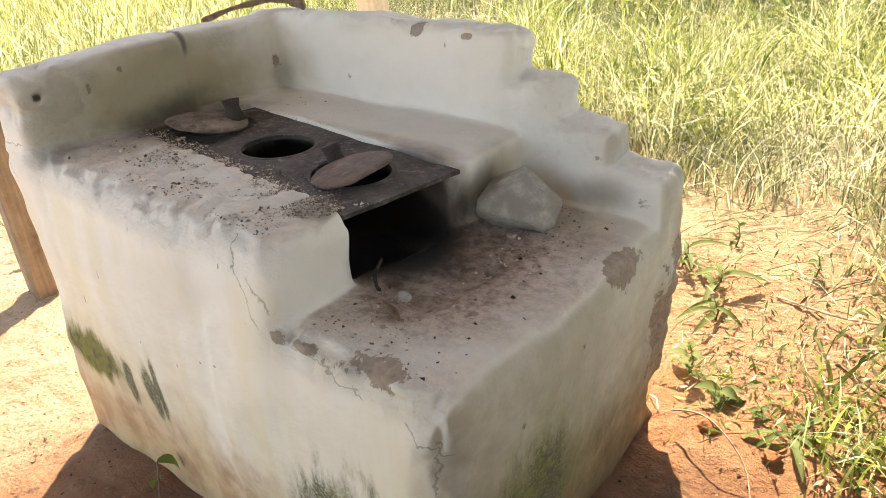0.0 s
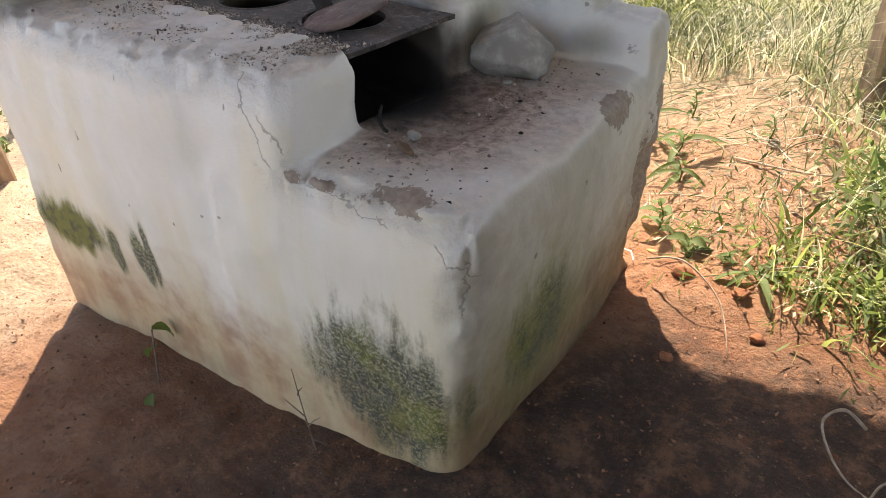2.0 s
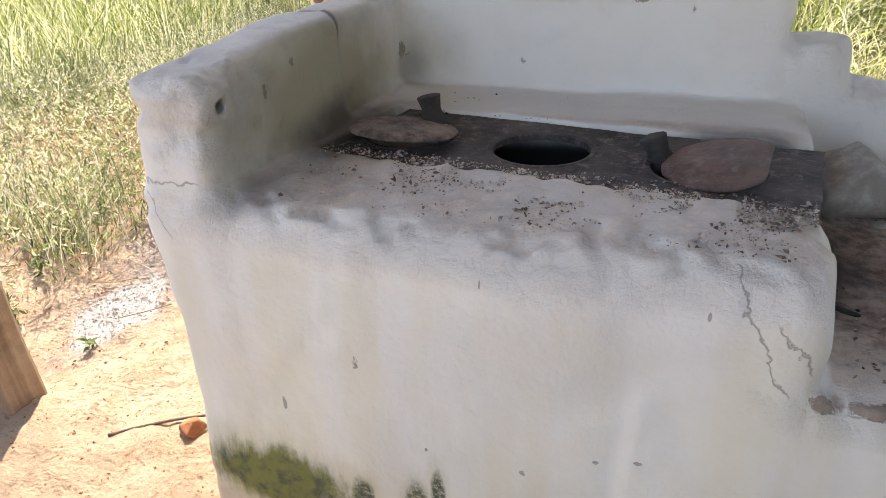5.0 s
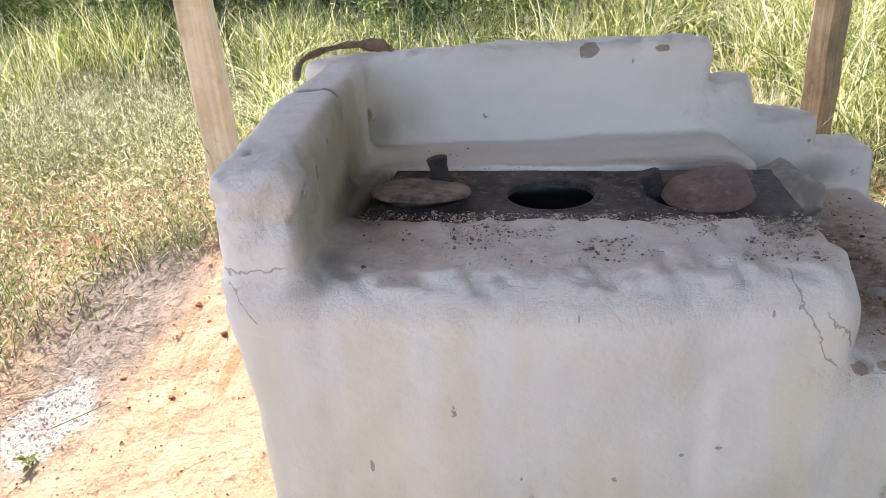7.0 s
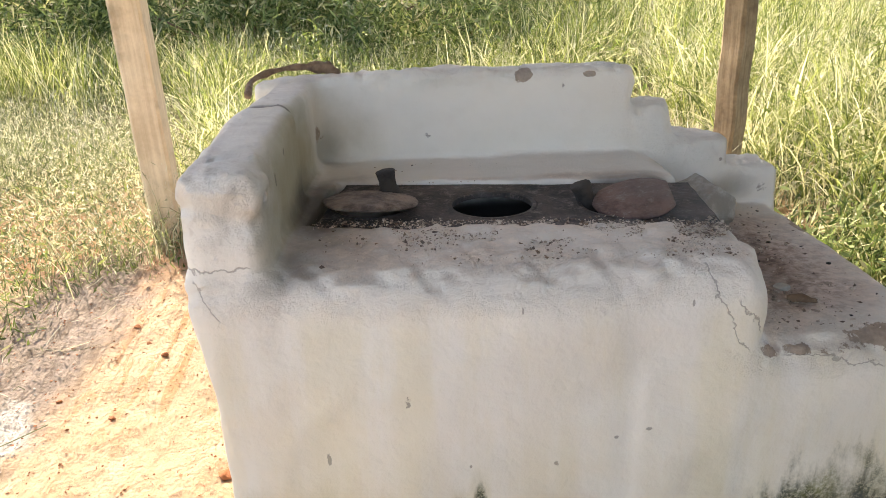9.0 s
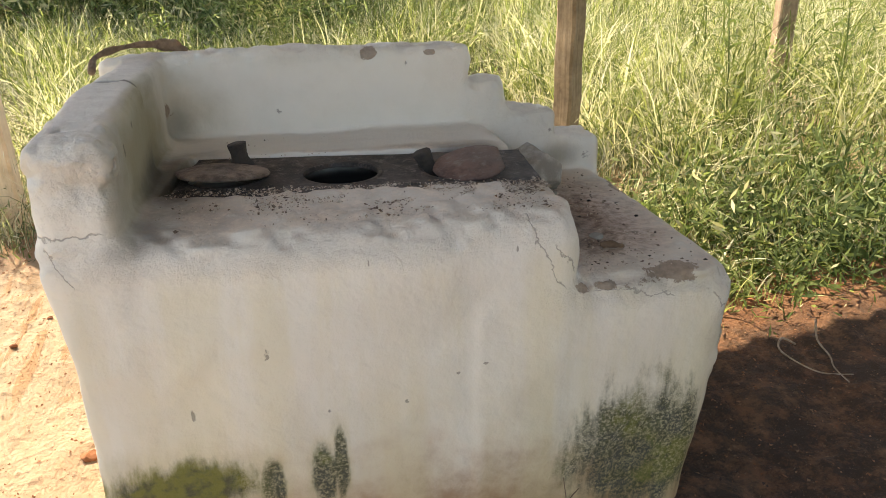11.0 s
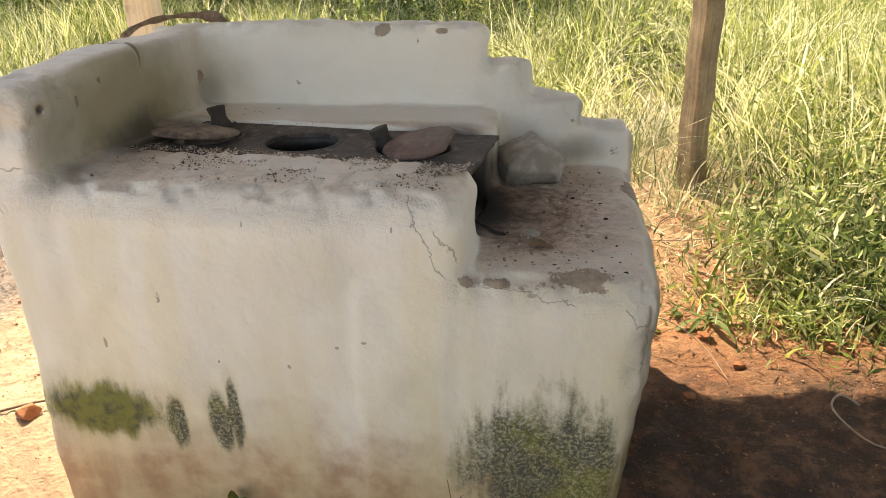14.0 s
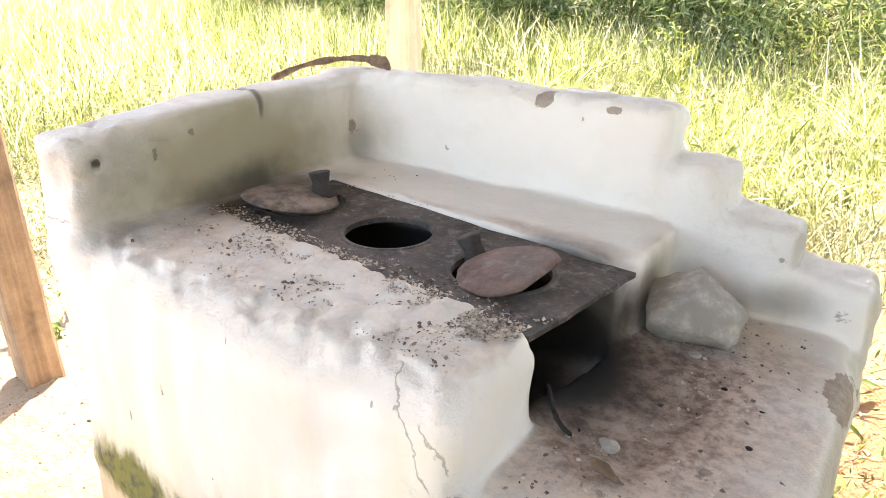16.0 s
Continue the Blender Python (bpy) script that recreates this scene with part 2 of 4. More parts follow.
    for centre, radii in (((0.406, 0.83, 0.966), (0.010, 0.03, 0.012)), ((0.118, 0.291, 1.062), (0.03, 0.010, 0.010)), ((0.118, 0.20, 1.03), (0.03, 0.008, 0.018)), ((1.234, 0.835, 0.868), (0.010, 0.03, 0.008)), ((1.36, 0.80, 0.78), (0.02, 0.06, 0.02)),
                          ((0.78, 0.83, 1.09), (0.005, 0.03, 0.010)), ((1.20, 0.42, 0.73), (0.018, 0.012, 0.02)), ((1.27, 0.28, 0.73), (0.014, 0.02, 0.02)), ((1.17, 0.14, 0.73), (0.010, 0.010, 0.02)), ((1.41, 0.25, 0.55), (0.03, 0.008, 0.012)), ((1.41, 0.45, 0.62), (0.03, 0.010, 0.008))):
        nick = n.math("MAXIMUM", nick, n.blob(centre, tuple(0.8 * v for v in radii), ragged, 0.4))
    dark = n.math("MAXIMUM", n.math("MULTIPLY", crack, 0.45), n.math("MULTIPLY", nick, 0.55))
    c = n.mix(dark, c, (0.10, 0.08, 0.06))
    worn = n.blob((0.05, 0.08, 1.07), (0.16, 0.20, 0.12), chip, 0.95)
    for centre, radii in (((0.52, 0.02, 0.875), (0.56, 0.09, 0.055)), ((1.20, 0.02, 0.715), (0.24, 0.08, 0.045)), ((1.395, 0.02, 0.60), (0.06, 0.09, 0.17)), ((0.05, 0.55, 1.12), (0.12, 0.45, 0.05)), ((0.50, 0.90, 1.14), (0.60, 0.12, 0.04)),
                          ((1.20, 0.90, 0.95), (0.30, 0.12, 0.16))):
        worn = n.math("MAXIMUM", worn, n.blob(centre, tuple(1.25 * v for v in radii), n.math("MULTIPLY", chip, 0.6), 0.95))
    pit = n.noise(30, 9, 0.8, None, 0.6)
    c = n.mix(n.math("MULTIPLY", n.math("MULTIPLY", worn, n.span(pit, 0.50, 0.36)), 0.3), c, (0.36, 0.31, 0.27))
    # the gap in the side wall's top, its shade put into the colour
    slit = n.blob((0.03, 0.498, 1.09), (0.11, 0.022, 0.06), 0.0, 0.4)
    c = n.mix(n.math("MULTIPLY", slit, 0.8), c, (0.06, 0.05, 0.045))
    h = n.math("ADD", n.math("MULTIPLY", mid, 0.9), n.math("MULTIPLY", fine, n.span(up, 0.3, 0.9, 0.06, 0.6)))
    h = n.math("ADD", h, n.math("MULTIPLY", n.math("MULTIPLY", worn, pit), 1.8))
    h = n.math("SUBTRACT", h, n.math("ADD", n.math("MULTIPLY", bare, 0.35), n.math("MULTIPLY", dark, 0.5)))
    h = n.math("ADD", h, n.math("MULTIPLY", level, n.math("MULTIPLY", n.noise(34, 8, 0.8), 1.1)))
    return n.finish(c, 0.93, h, 0.6, 0.013)


def soil():
    n = Nodes("red_soil")
    big, mid, fine = n.noise(0.9, 5), n.noise(6, 6, 0.65), n.noise(60, 6, 0.7)
    x, y = n.axis(n.pos, 0), n.axis(n.pos, 1)
    c = n.mix(n.span(mid, 0.3, 0.7), (0.36, 0.145, 0.06), (0.47, 0.24, 0.12))
    c = n.mix(n.math("MULTIPLY", n.span(n.math("ADD", y, n.math("MULTIPLY", n.math("SUBTRACT", mid, 0.5), 0.9)), 0.75, 1.5), 0.7), c, (0.46, 0.28, 0.16))
    # paler sand to the west of the stove
    sand = n.span(n.math("ADD", x, n.math("MULTIPLY", n.math("SUBTRACT", big, 0.5), 0.8)), 0.35, -0.25)
    sand = n.math("MULTIPLY", sand, n.span(n.math("ADD", y, n.math("MULTIPLY", n.math("SUBTRACT", mid, 0.5), 0.8)), 2.1, 1.5))
    c = n.mix(n.math("MULTIPLY", sand, n.span(mid, 0.2, 0.7, 0.95, 0.5)), c, (0.80, 0.64, 0.44))
    # trodden soil before the stove, its shade deepened in the colour
    shaded_tread = n.span(n.math("ADD", n.math("SUBTRACT", y, n.span(x, 1.2, 1.6, 0.0, 0.45)), n.math("MULTIPLY", n.math("SUBTRACT", big, 0.5), 0.5)), 0.55, 0.1)
    c = n.mix(n.math("MULTIPLY", n.math("MULTIPLY", shaded_tread, n.span(x, 0.2, 1.3, 0.30, 1.0)), n.span(n.noise(9, 8, 0.8), 0.36, 0.56, 0.45, 0.96)), c, (0.060, 0.035, 0.020))
    fray = n.math("MULTIPLY", n.math("SUBTRACT", n.noise(3.5, 6, 0.65), 0.5), 1.4)
    grey = n.blob((-1.10, 1.42, 0), (0.42, 1.10, 3), fray, 0.6)
    streak = n.noise(1, 7, 0.72, n.vec("MULTIPLY", n.pos, (20, 3.2, 4)), 0.8)
    c = n.mix(n.math("MULTIPLY", n.math("MULTIPLY", sand, n.span(streak, 0.50, 0.60)), n.span(y, 0.4, 1.3, 0.0, 0.7)), c, (0.52, 0.26, 0.10))
    c = n.mix(n.math("MULTIPLY", grey, 0.85), c, n.mix(n.span(streak, 0.35, 0.65), (0.12, 0.10, 0.09), (0.40, 0.35, 0.31)))
    ash = n.blob((-1.08, 0.81, 0), (0.17, 0.22, 3), fray, 0.3)
    c = n.mix(n.math("MULTIPLY", ash, n.span(fine, 0.35, 0.6, 0.4, 1.0)), c, (0.70, 0.68, 0.64))
    straw = n.span(n.math("ADD", n.math("MULTIPLY", y, 0.55), n.math("ADD", n.math("MULTIPLY", n.math("SUBTRACT", mid, 0.5), 1.2), n.math("MULTIPLY", x, 0.12))), 1.0, 1.7)
    c = n.mix(n.math("MULTIPLY", straw, n.span(fine, 0.3, 0.6, 0.35, 0.85)), c, (0.48, 0.40, 0.24))
    # darker ground under the tall grass, so the gaps between blades read dark
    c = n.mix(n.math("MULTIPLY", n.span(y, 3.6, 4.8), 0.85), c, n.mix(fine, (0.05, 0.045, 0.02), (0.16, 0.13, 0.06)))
    c = n.mix(n.span(fine, 0.52, 0.72, 0, 0.5), c, (0.13, 0.07, 0.04))
    c = n.mix(n.span(n.noise(26, 7, 0.75), 0.52, 0.70, 0, 0.55), c, (0.13, 0.085, 0.055))
    c = n.mix(n.span(n.noise(140, 4, 0.7), 0.60, 0.75, 0, 0.6), c, (0.50, 0.36, 0.24))
    h = n.math("ADD", n.math("MULTIPLY", mid, 1.2), n.math("MULTIPLY", fine, 0.5))
    h = n.math("ADD", h, n.math("MULTIPLY", n.noise(26, 7, 0.75), 0.7))
    h = n.math("ADD", h, n.math("MULTIPLY", n.math("MULTIPLY", streak, sand), 0.8))
    return n.finish(c, 0.97, h, 1.0, 0.05)


def leafy(name, a, b, dry, dryness, glow=0.35):
    """Thin leaves and blades: each piece a little different, some of the light passing through."""
    n = Nodes(name)
    r = n.random()
    c = n.mix(n.math("POWER", r, 1.6), a, b)
    patch = n.noise(0.9, 4, 0.6)
    c = n.mix(n.span(n.math("ADD", n.math("FRACT", n.math("MULTIPLY", r, 37.7)), n.math("MULTIPLY", n.math("SUBTRACT", patch, 0.5), 0.8)), 1.0 - dryness, 1.03 - dryness), c, dry)
    c = n.mix(n.span(patch, 0.35, 0.55, 0.14, 0.0), c, n.mix(0.45, a, (0.02, 0.03, 0.01)))
    n.finish(c, 0.7, **{"Specular_IOR_Level": 0.25})
    t = n.add("ShaderNodeBsdfTranslucent")
    n.put(t.inputs["Color"], n.mix(1.0, c, (1.0, 1.02, 0.70), "MULTIPLY"))
    m = n.add("ShaderNodeMixShader")
    m.inputs[0].default_value = glow
    n.tree.links.new(n.bsdf.outputs[0], m.inputs[1])
    n.tree.links.new(t.outputs[0], m.inputs[2])
    n.tree.links.new(m.outputs[0], n.out.inputs["Surface"])
    return n.mat


def timber(name, a, b):
    n = Nodes(name)
    grain = n.noise(1, 6, 0.65, n.vec("MULTIPLY", n.local, (42, 42, 1.6)))
    knots = n.noise(5, 4, 0.6)
    c = n.mix(n.span(n.math("ADD", n.math("MULTIPLY", grain, 0.5), n.math("MULTIPLY", n.noise(9, 7, 0.75), 0.5)), 0.32, 0.68), a, b)
    c = n.mix(n.span(knots, 0.52, 0.70, 0, 0.6), c, tuple(v * 0.45 for v in a))
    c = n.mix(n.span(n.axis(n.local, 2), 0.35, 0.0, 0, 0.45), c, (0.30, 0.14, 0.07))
    return n.finish(c, 0.85, grain, 0.5, 0.006)


def iron(name, a, b, rough=0.75):
    n = Nodes(name)
    k, fine = n.noise(13, 7, 0.75), n.noise(90, 5, 0.7)
    c = n.mix(n.span(k, 0.36, 0.64), a, b)
    c = n.mix(n.span(n.noise(4, 6, 0.7), 0.45, 0.7, 0, 0.45), c, (0.19, 0.165, 0.15))
    c = n.mix(n.span(fine, 0.55, 0.75, 0, 0.5), c, (0.24, 0.21, 0.19))
    c = n.mix(n.span(n.noise(32, 9, 0.82), 0.52, 0.64, 0, 0.55), c, (0.27, 0.235, 0.215))
    return n.finish(c, n.span(k, 0.3, 0.7, rough, rough + 0.15), fine, 0.5, 0.004, Metallic=0.25)


def rough_stuff(name, a, b, scale=25):
    n = Nodes(name)
    k, fine = n.noise(scale, 6, 0.7), n.noise(scale * 6, 4, 0.7)
    return n.finish(n.mix(n.span(n.math("ADD", k, n.math("MULTIPLY", n.math("SUBTRACT", n.random(), 0.5), 0.4)), 0.3, 0.7), a, b), 0.95, n.math("ADD", k, n.math("MULTIPLY", fine, 0.4)), 0.6, 0.01)


LIME, SOIL = whitewash(), soil()
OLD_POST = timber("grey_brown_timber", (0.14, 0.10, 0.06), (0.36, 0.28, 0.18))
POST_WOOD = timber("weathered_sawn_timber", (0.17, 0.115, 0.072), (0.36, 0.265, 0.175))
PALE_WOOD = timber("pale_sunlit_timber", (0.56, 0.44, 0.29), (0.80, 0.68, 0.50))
PLATE_IRON = iron("sooty_cast_iron", (0.020, 0.017, 0.016), (0.085, 0.070, 0.062))
LID_IRON = iron("rusty_iron", (0.085, 0.048, 0.038), (0.21, 0.13, 0.105), 0.85)
SOOTY_LID = iron("sooty_rusty_iron", (0.07, 0.05, 0.04), (0.30, 0.235, 0.19), 0.85)
CHAR = rough_stuff("charred_wood", (0.012, 0.011, 0.010), (0.05, 0.042, 0.036))
BARK = rough_stuff("grey_brown_bark", (0.13, 0.085, 0.055), (0.26, 0.18, 0.12), 40)
DRY_TWIG = rough_stuff("bleached_twig", (0.34, 0.25, 0.17), (0.58, 0.47, 0.36), 40)
STONE = rough_stuff("lime_dusted_stone", (0.27, 0.255, 0.225), (0.52, 0.50, 0.46), 18)
CRUMB = rough_stuff("clay_and_lime_crumbs", (0.12, 0.085, 0.065), (0.60, 0.52, 0.43), 60)
CLOD = rough_stuff("red_clay", (0.24, 0.09, 0.035), (0.40, 0.19, 0.10), 20)
DARK_CLOD = rough_stuff("dark_soil_crumbs", (0.07, 0.04, 0.025), (0.30, 0.17, 0.095), 30)
ADOBE = rough_stuff("brown_adobe", (0.20, 0.13, 0.085), (0.33, 0.23, 0.155), 8)
ROOF = rough_stuff("fibre_cement", (0.25, 0.24, 0.23), (0.36, 0.35, 0.33), 4)
GRASS = leafy("sunlit_grass", (0.07, 0.105, 0.025), (0.50, 0.545, 0.215), (0.84, 0.80, 0.62), 0.33, 0.45)
DRY_GRASS = leafy("dry_grass", (0.07, 0.09, 0.045), (0.36, 0.38, 0.24), (0.76, 0.73, 0.63), 0.30, 0.4)
WEED = leafy("green_weed", (0.09, 0.14, 0.04), (0.42, 0.48, 0.19), (0.66, 0.64, 0.44), 0.20, 0.45)
THICKET = leafy("dark_thicket", (0.055, 0.09, 0.03), (0.35, 0.43, 0.19), (0.50, 0.48, 0.30), 0.15, 0.35)


# ---- mesh helpers ----
def mesh_ob(name, verts, faces, material, parent=None, smooth=True):
    me = bpy.data.meshes.new(name)
    verts, faces = np.asarray(verts, dtype=np.float32), np.asarray(faces, dtype=np.int32)
    k = faces.shape[1]
    me.vertices.add(len(verts))
    me.vertices.foreach_set("co", verts.ravel())
    me.loops.add(faces.size)
    me.loops.foreach_set("vertex_index", faces.ravel())
    me.polygons.add(len(faces))
    me.polygons.foreach_set("loop_start", np.arange(0, faces.size, k, dtype=np.int32))
    me.polygons.foreach_set("use_smooth", np.full(len(faces), smooth))
    me.materials.append(material)
    me.update(calc_edges=True)
    ob = new(name, me)
    ob.parent = parent
    return ob


def part(name, bm, material, parent=None, label="", smooth=True):
    bmesh.ops.recalc_face_normals(bm, faces=bm.faces)
    me = bpy.data.meshes.new(name)
    for f in bm.faces:
        f.smooth = smooth
    bm.to_mesh(me)
    bm.free()
    me.materials.append(material)
    ob = new(name, me)
    ob.parent = parent
    return tagged(ob, label)


def lattice(p, scale, seed):
    """Smooth value noise from -1 to 1 at the points p."""
    table = np.random.RandomState(seed).uniform(-1, 1, (32, 32, 32)).astype(np.float32)
    q = p * scale
    i = np.floor(q).astype(int)
    f = q - i
    f = f * f * (3 - 2 * f)
    out = 0
    for a in (0, 1):
        for b in (0, 1):
            for c in (0, 1):
                w = (f[:, 0] if a else 1 - f[:, 0]) * (f[:, 1] if b else 1 - f[:, 1]) * (f[:, 2] if c else 1 - f[:, 2])
                out = out + w * table[(i[:, 0] + a) % 32, (i[:, 1] + b) % 32, (i[:, 2] + c) % 32]
    return out


def ground_z(x, y):
    x, y = np.asarray(x, float), np.asarray(y, float)
    z = 0.16 * np.clip((x - 0.45) / 2.0, 0, 1) ** 1.2 + 0.022 * np.clip(y - 1.2, 0, 30)
    z = z + 0.11 * np.clip((y - 1.2) / 1.2, 0, 1) * np.clip((x - 0.8) / 0.8, 0, 1)
    z = z - 0.03 * np.clip((-x - 0.5) / 1.0, 0, 1) * np.clip((1.6 - y) / 1.0, 0, 1)
    z = z + (0.10 * np.clip((y - 0.45) / 0.95, 0, 1) + 0.02 * np.clip(y - 1.4, 0, 1)) * np.clip((-0.2 - x) / 0.5, 0, 1)
    p = np.stack([x.ravel(), y.ravel(), np.zeros(x.size)], 1)
    n = 0.018 * lattice(p, 1.7, 3) + 0.012 * lattice(p, 6.1, 4) + 0.009 * lattice(p, 17.0, 5) + 0.006 * lattice(p, 37.0, 6)
    return z + n.reshape(x.shape)


def surface_nets(values, origin, h):
    """The surface where the values pass zero, as vertices and quads."""
    inside = values < 0
    mixed = np.zeros(tuple(s - 1 for s in values.shape), bool)
    corner = [(a, b, c) for a in (0, 1) for b in (0, 1) for c in (0, 1)]
    n = mixed.shape
    view = {k: inside[k[0]:k[0] + n[0], k[1]:k[1] + n[1], k[2]:k[2] + n[2]] for k in corner}
    total = sum(v.astype(np.int8) for v in view.values())
    mixed = (total > 0) & (total < 8)
    cells = np.argwhere(mixed)
    index = -np.ones(n, np.int64)
    index[mixed] = np.arange(len(cells))
    acc, cnt = np.zeros((len(cells), 3)), np.zeros(len(cells))
    for a in corner:
        for axis in range(3):
            if a[axis]:
                continue
            b = list(a)
            b[axis] = 1
            ia, ib = cells + np.array(a), cells + np.array(b)
            va, vb = values[ia[:, 0], ia[:, 1], ia[:, 2]], values[ib[:, 0], ib[:, 1], ib[:, 2]]
            hit = (va < 0) != (vb < 0)
            t = np.where(hit, va / np.where(hit, va - vb, 1), 0)
            p = ia + t[:, None] * (np.array(b) - np.array(a))
            acc += np.where(hit[:, None], p, 0)
            cnt += hit
    verts = acc / cnt[:, None] * h + origin
    quads = []
    for axis in range(3):
        u, v = (axis + 1) % 3, (axis + 2) % 3
        s0, s1 = [slice(None)] * 3, [slice(None)] * 3
        s0[axis], s1[axis] = slice(0, -1), slice(1, None)
        a, b = inside[tuple(s0)], inside[tuple(s1)]
        e = np.argwhere(a != b)
        e = e[(e[:, u] > 0) & (e[:, v] > 0) & (e[:, u] < n[u]) & (e[:, v] < n[v])]
        flip = ~inside[e[:, 0], e[:, 1], e[:, 2]]
        ring = []
        for du, dv in ((0, 0), (-1, 0), (-1, -1), (0, -1)):
            k = e.copy()
            k[:, u] += du
            k[:, v] += dv
            ring.append(index[k[:, 0], k[:, 1], k[:, 2]])
        q = np.stack(ring, 1)
        q[flip] = q[flip][:, ::-1]
        quads.append(q)
    return verts, np.concatenate(quads)


def rounded(p, lo, hi, r):
    """Signed distance to a box with rounded edges."""
    lo, hi = np.array(lo), np.array(hi)
    q = np.abs(p - (lo + hi) / 2) - (hi - lo) / 2 + r
    return np.linalg.norm(np.maximum(q, 0), axis=1) + np.minimum(q.max(1), 0) - r


def smin(a, b, k):
    h = np.clip(0.5 + 0.5 * (b - a) / k, 0, 1)
    return b + (a - b) * h - k * h * (1 - h)


def smax(a, b, k):
    return -smin(-a, -b, k)


def lump(name, size, material, seed, cuts=9, parent=None, fine=0.05, faces=()):
    """A stone or clod: a ball cut by planes, with a rough skin."""
    rng = np.random.RandomState(seed)
    bm = bmesh.new()
    bmesh.ops.create_icosphere(bm, subdivisions=4, radius=1)
    planes = rng.normal(size=(cuts, 3))
    planes /= np.linalg.norm(planes, axis=1)[:, None]
    depth = rng.uniform(0.55, 0.85, cuts)
    co = np.array([v.co for v in bm.verts])
    if faces:
        planes, depth = np.array([f[:3] for f in faces], float), [f[3] for f in faces]
        planes /= np.linalg.norm(planes, axis=1)[:, None]
    for nrm, d in zip(planes, depth):
        k = co @ nrm
        co -= np.outer(np.maximum(k - d, 0) * 0.94, nrm)
    co *= (1 + fine * lattice(co + 7, 3.0, seed) + fine * 0.5 * lattice(co + 9, 8.0, seed + 1))[:, None]
    co *= np.array(size)
    for v, c in zip(bm.verts, co):
        v.co = c
    return part(name, bm, material, parent)


def rod(points, radii, sides=8, bm=None, seed=0, rough=0.0):
    """A bent tapering stick through the points."""
    bm = bm or bmesh.new()
    rng = random.Random(seed)
    pts = [Vector(p) for p in points]
    rings = []
    for i, p in enumerate(pts):
        d = (pts[min(i + 1, len(pts) - 1)] - pts[max(i - 1, 0)]).normalized()
        side = d.cross(Vector((0.13, 0.31, 0.94)) if abs(d.z) < 0.9 else Vector((1, 0, 0))).normalized()
        top = d.cross(side)
        ring = []
        for k in range(sides):
            a = 2 * math.pi * k / sides
            r = radii[i] * (1 + rough * rng.uniform(-1, 1))
            ring.append(bm.verts.new(p + (side * math.cos(a) + top * math.sin(a)) * r))
        rings.append(ring)
    for a, b in zip(rings, rings[1:]):
        for k in range(sides):
            bm.faces.new((a[k], a[(k + 1) % sides], b[(k + 1) % sides], b[k]))
    bm.faces.new(rings[0][::-1])
    bm.faces.new(rings[-1])
    return bm


def curve_points(points, steps):
    """A smooth line through the points."""
    pts = [Vector(p) for p in points]
    out = []
    for i in range(len(pts) - 1):
        a, b, c, d = pts[max(i - 1, 0)], pts[i], pts[i + 1], pts[min(i + 2, len(pts) - 1)]
        for s in range(steps):
            t = s / steps
            out.append(0.5 * (2 * b + (c - a) * t + (2 * a - 5 * b + 4 * c - d) * t * t + (3 * b - a - 3 * c + d) * t ** 3))
    return out + [pts[-1]]


# ---- ground ----
def spread(lo, hi, step, far):
    fine = np.arange(lo, hi + step / 2, step)
    out = [step]
    while sum(out) < far:
        out.append(out[-1] * 1.22)
    run = np.cumsum(out)
    return np.concatenate([lo - run[::-1], fine, hi + run])


gx, gy = spread(-2.0, 2.9, 0.02, 400), spread(-1.0, 2.9, 0.02, 400)
X, Y = np.meshgrid(gx, gy, indexing="ij")
Z = ground_z(X, Y)
far = np.clip((np.hypot(X, Y) - 30) / 100, 0, 1)
Z = Z * (1 - far) + 0.6 * far
idx = np.arange(X.size).reshape(X.shape)
quads = np.stack([idx[:-1, :-1], idx[1:, :-1], idx[1:, 1:], idx[:-1, 1:]], -1).reshape(-1, 4)
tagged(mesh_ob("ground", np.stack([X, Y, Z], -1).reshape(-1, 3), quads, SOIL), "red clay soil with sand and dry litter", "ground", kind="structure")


# ---- the shelter: posts and a low roof that shades the stove ----
def post(base, top, width, depth, turn, wood, label):
    """A sawn timber post with worn edges, leaning from base to top."""
    bm = bmesh.new()
    n, length = 14, (Vector(top) - Vector(base)).length
    rng = random.Random(int(base[0] * 100))
    rings = []
    c = 0.012
    prof = [(-width / 2 + c, -depth / 2), (width / 2 - c, -depth / 2), (width / 2, -depth / 2 + c), (width / 2, depth / 2 - c),
            (width / 2 - c, depth / 2), (-width / 2 + c, depth / 2), (-width / 2, depth / 2 - c), (-width / 2, -depth / 2 + c)]
    for i in range(n + 1):
        z = length * i / n
        dx, dy = rng.uniform(-0.004, 0.004), rng.uniform(-0.004, 0.004)
        rings.append([bm.verts.new((x + dx + rng.uniform(-0.002, 0.002), y + dy + rng.uniform(-0.002, 0.002), z)) for x, y in prof])
    for a, b in zip(rings, rings[1:]):
        for k in range(8):
            bm.faces.new((a[k], a[(k + 1) % 8], b[(k + 1) % 8], b[k]))
    bm.faces.new(rings[0][::-1])
    bm.faces.new(rings[-1])
    ob = part("wooden_post", bm, wood, smooth=False)
    d = (Vector(top) - Vector(base)).normalized()
    ob.matrix_world = Matrix.Translation(base) @ d.to_track_quat("Z", "Y").to_matrix().to_4x4() @ pose(0, 0, 0, 0, 0, turn)
    return tagged(ob, label, "post", "posts of the shelter")


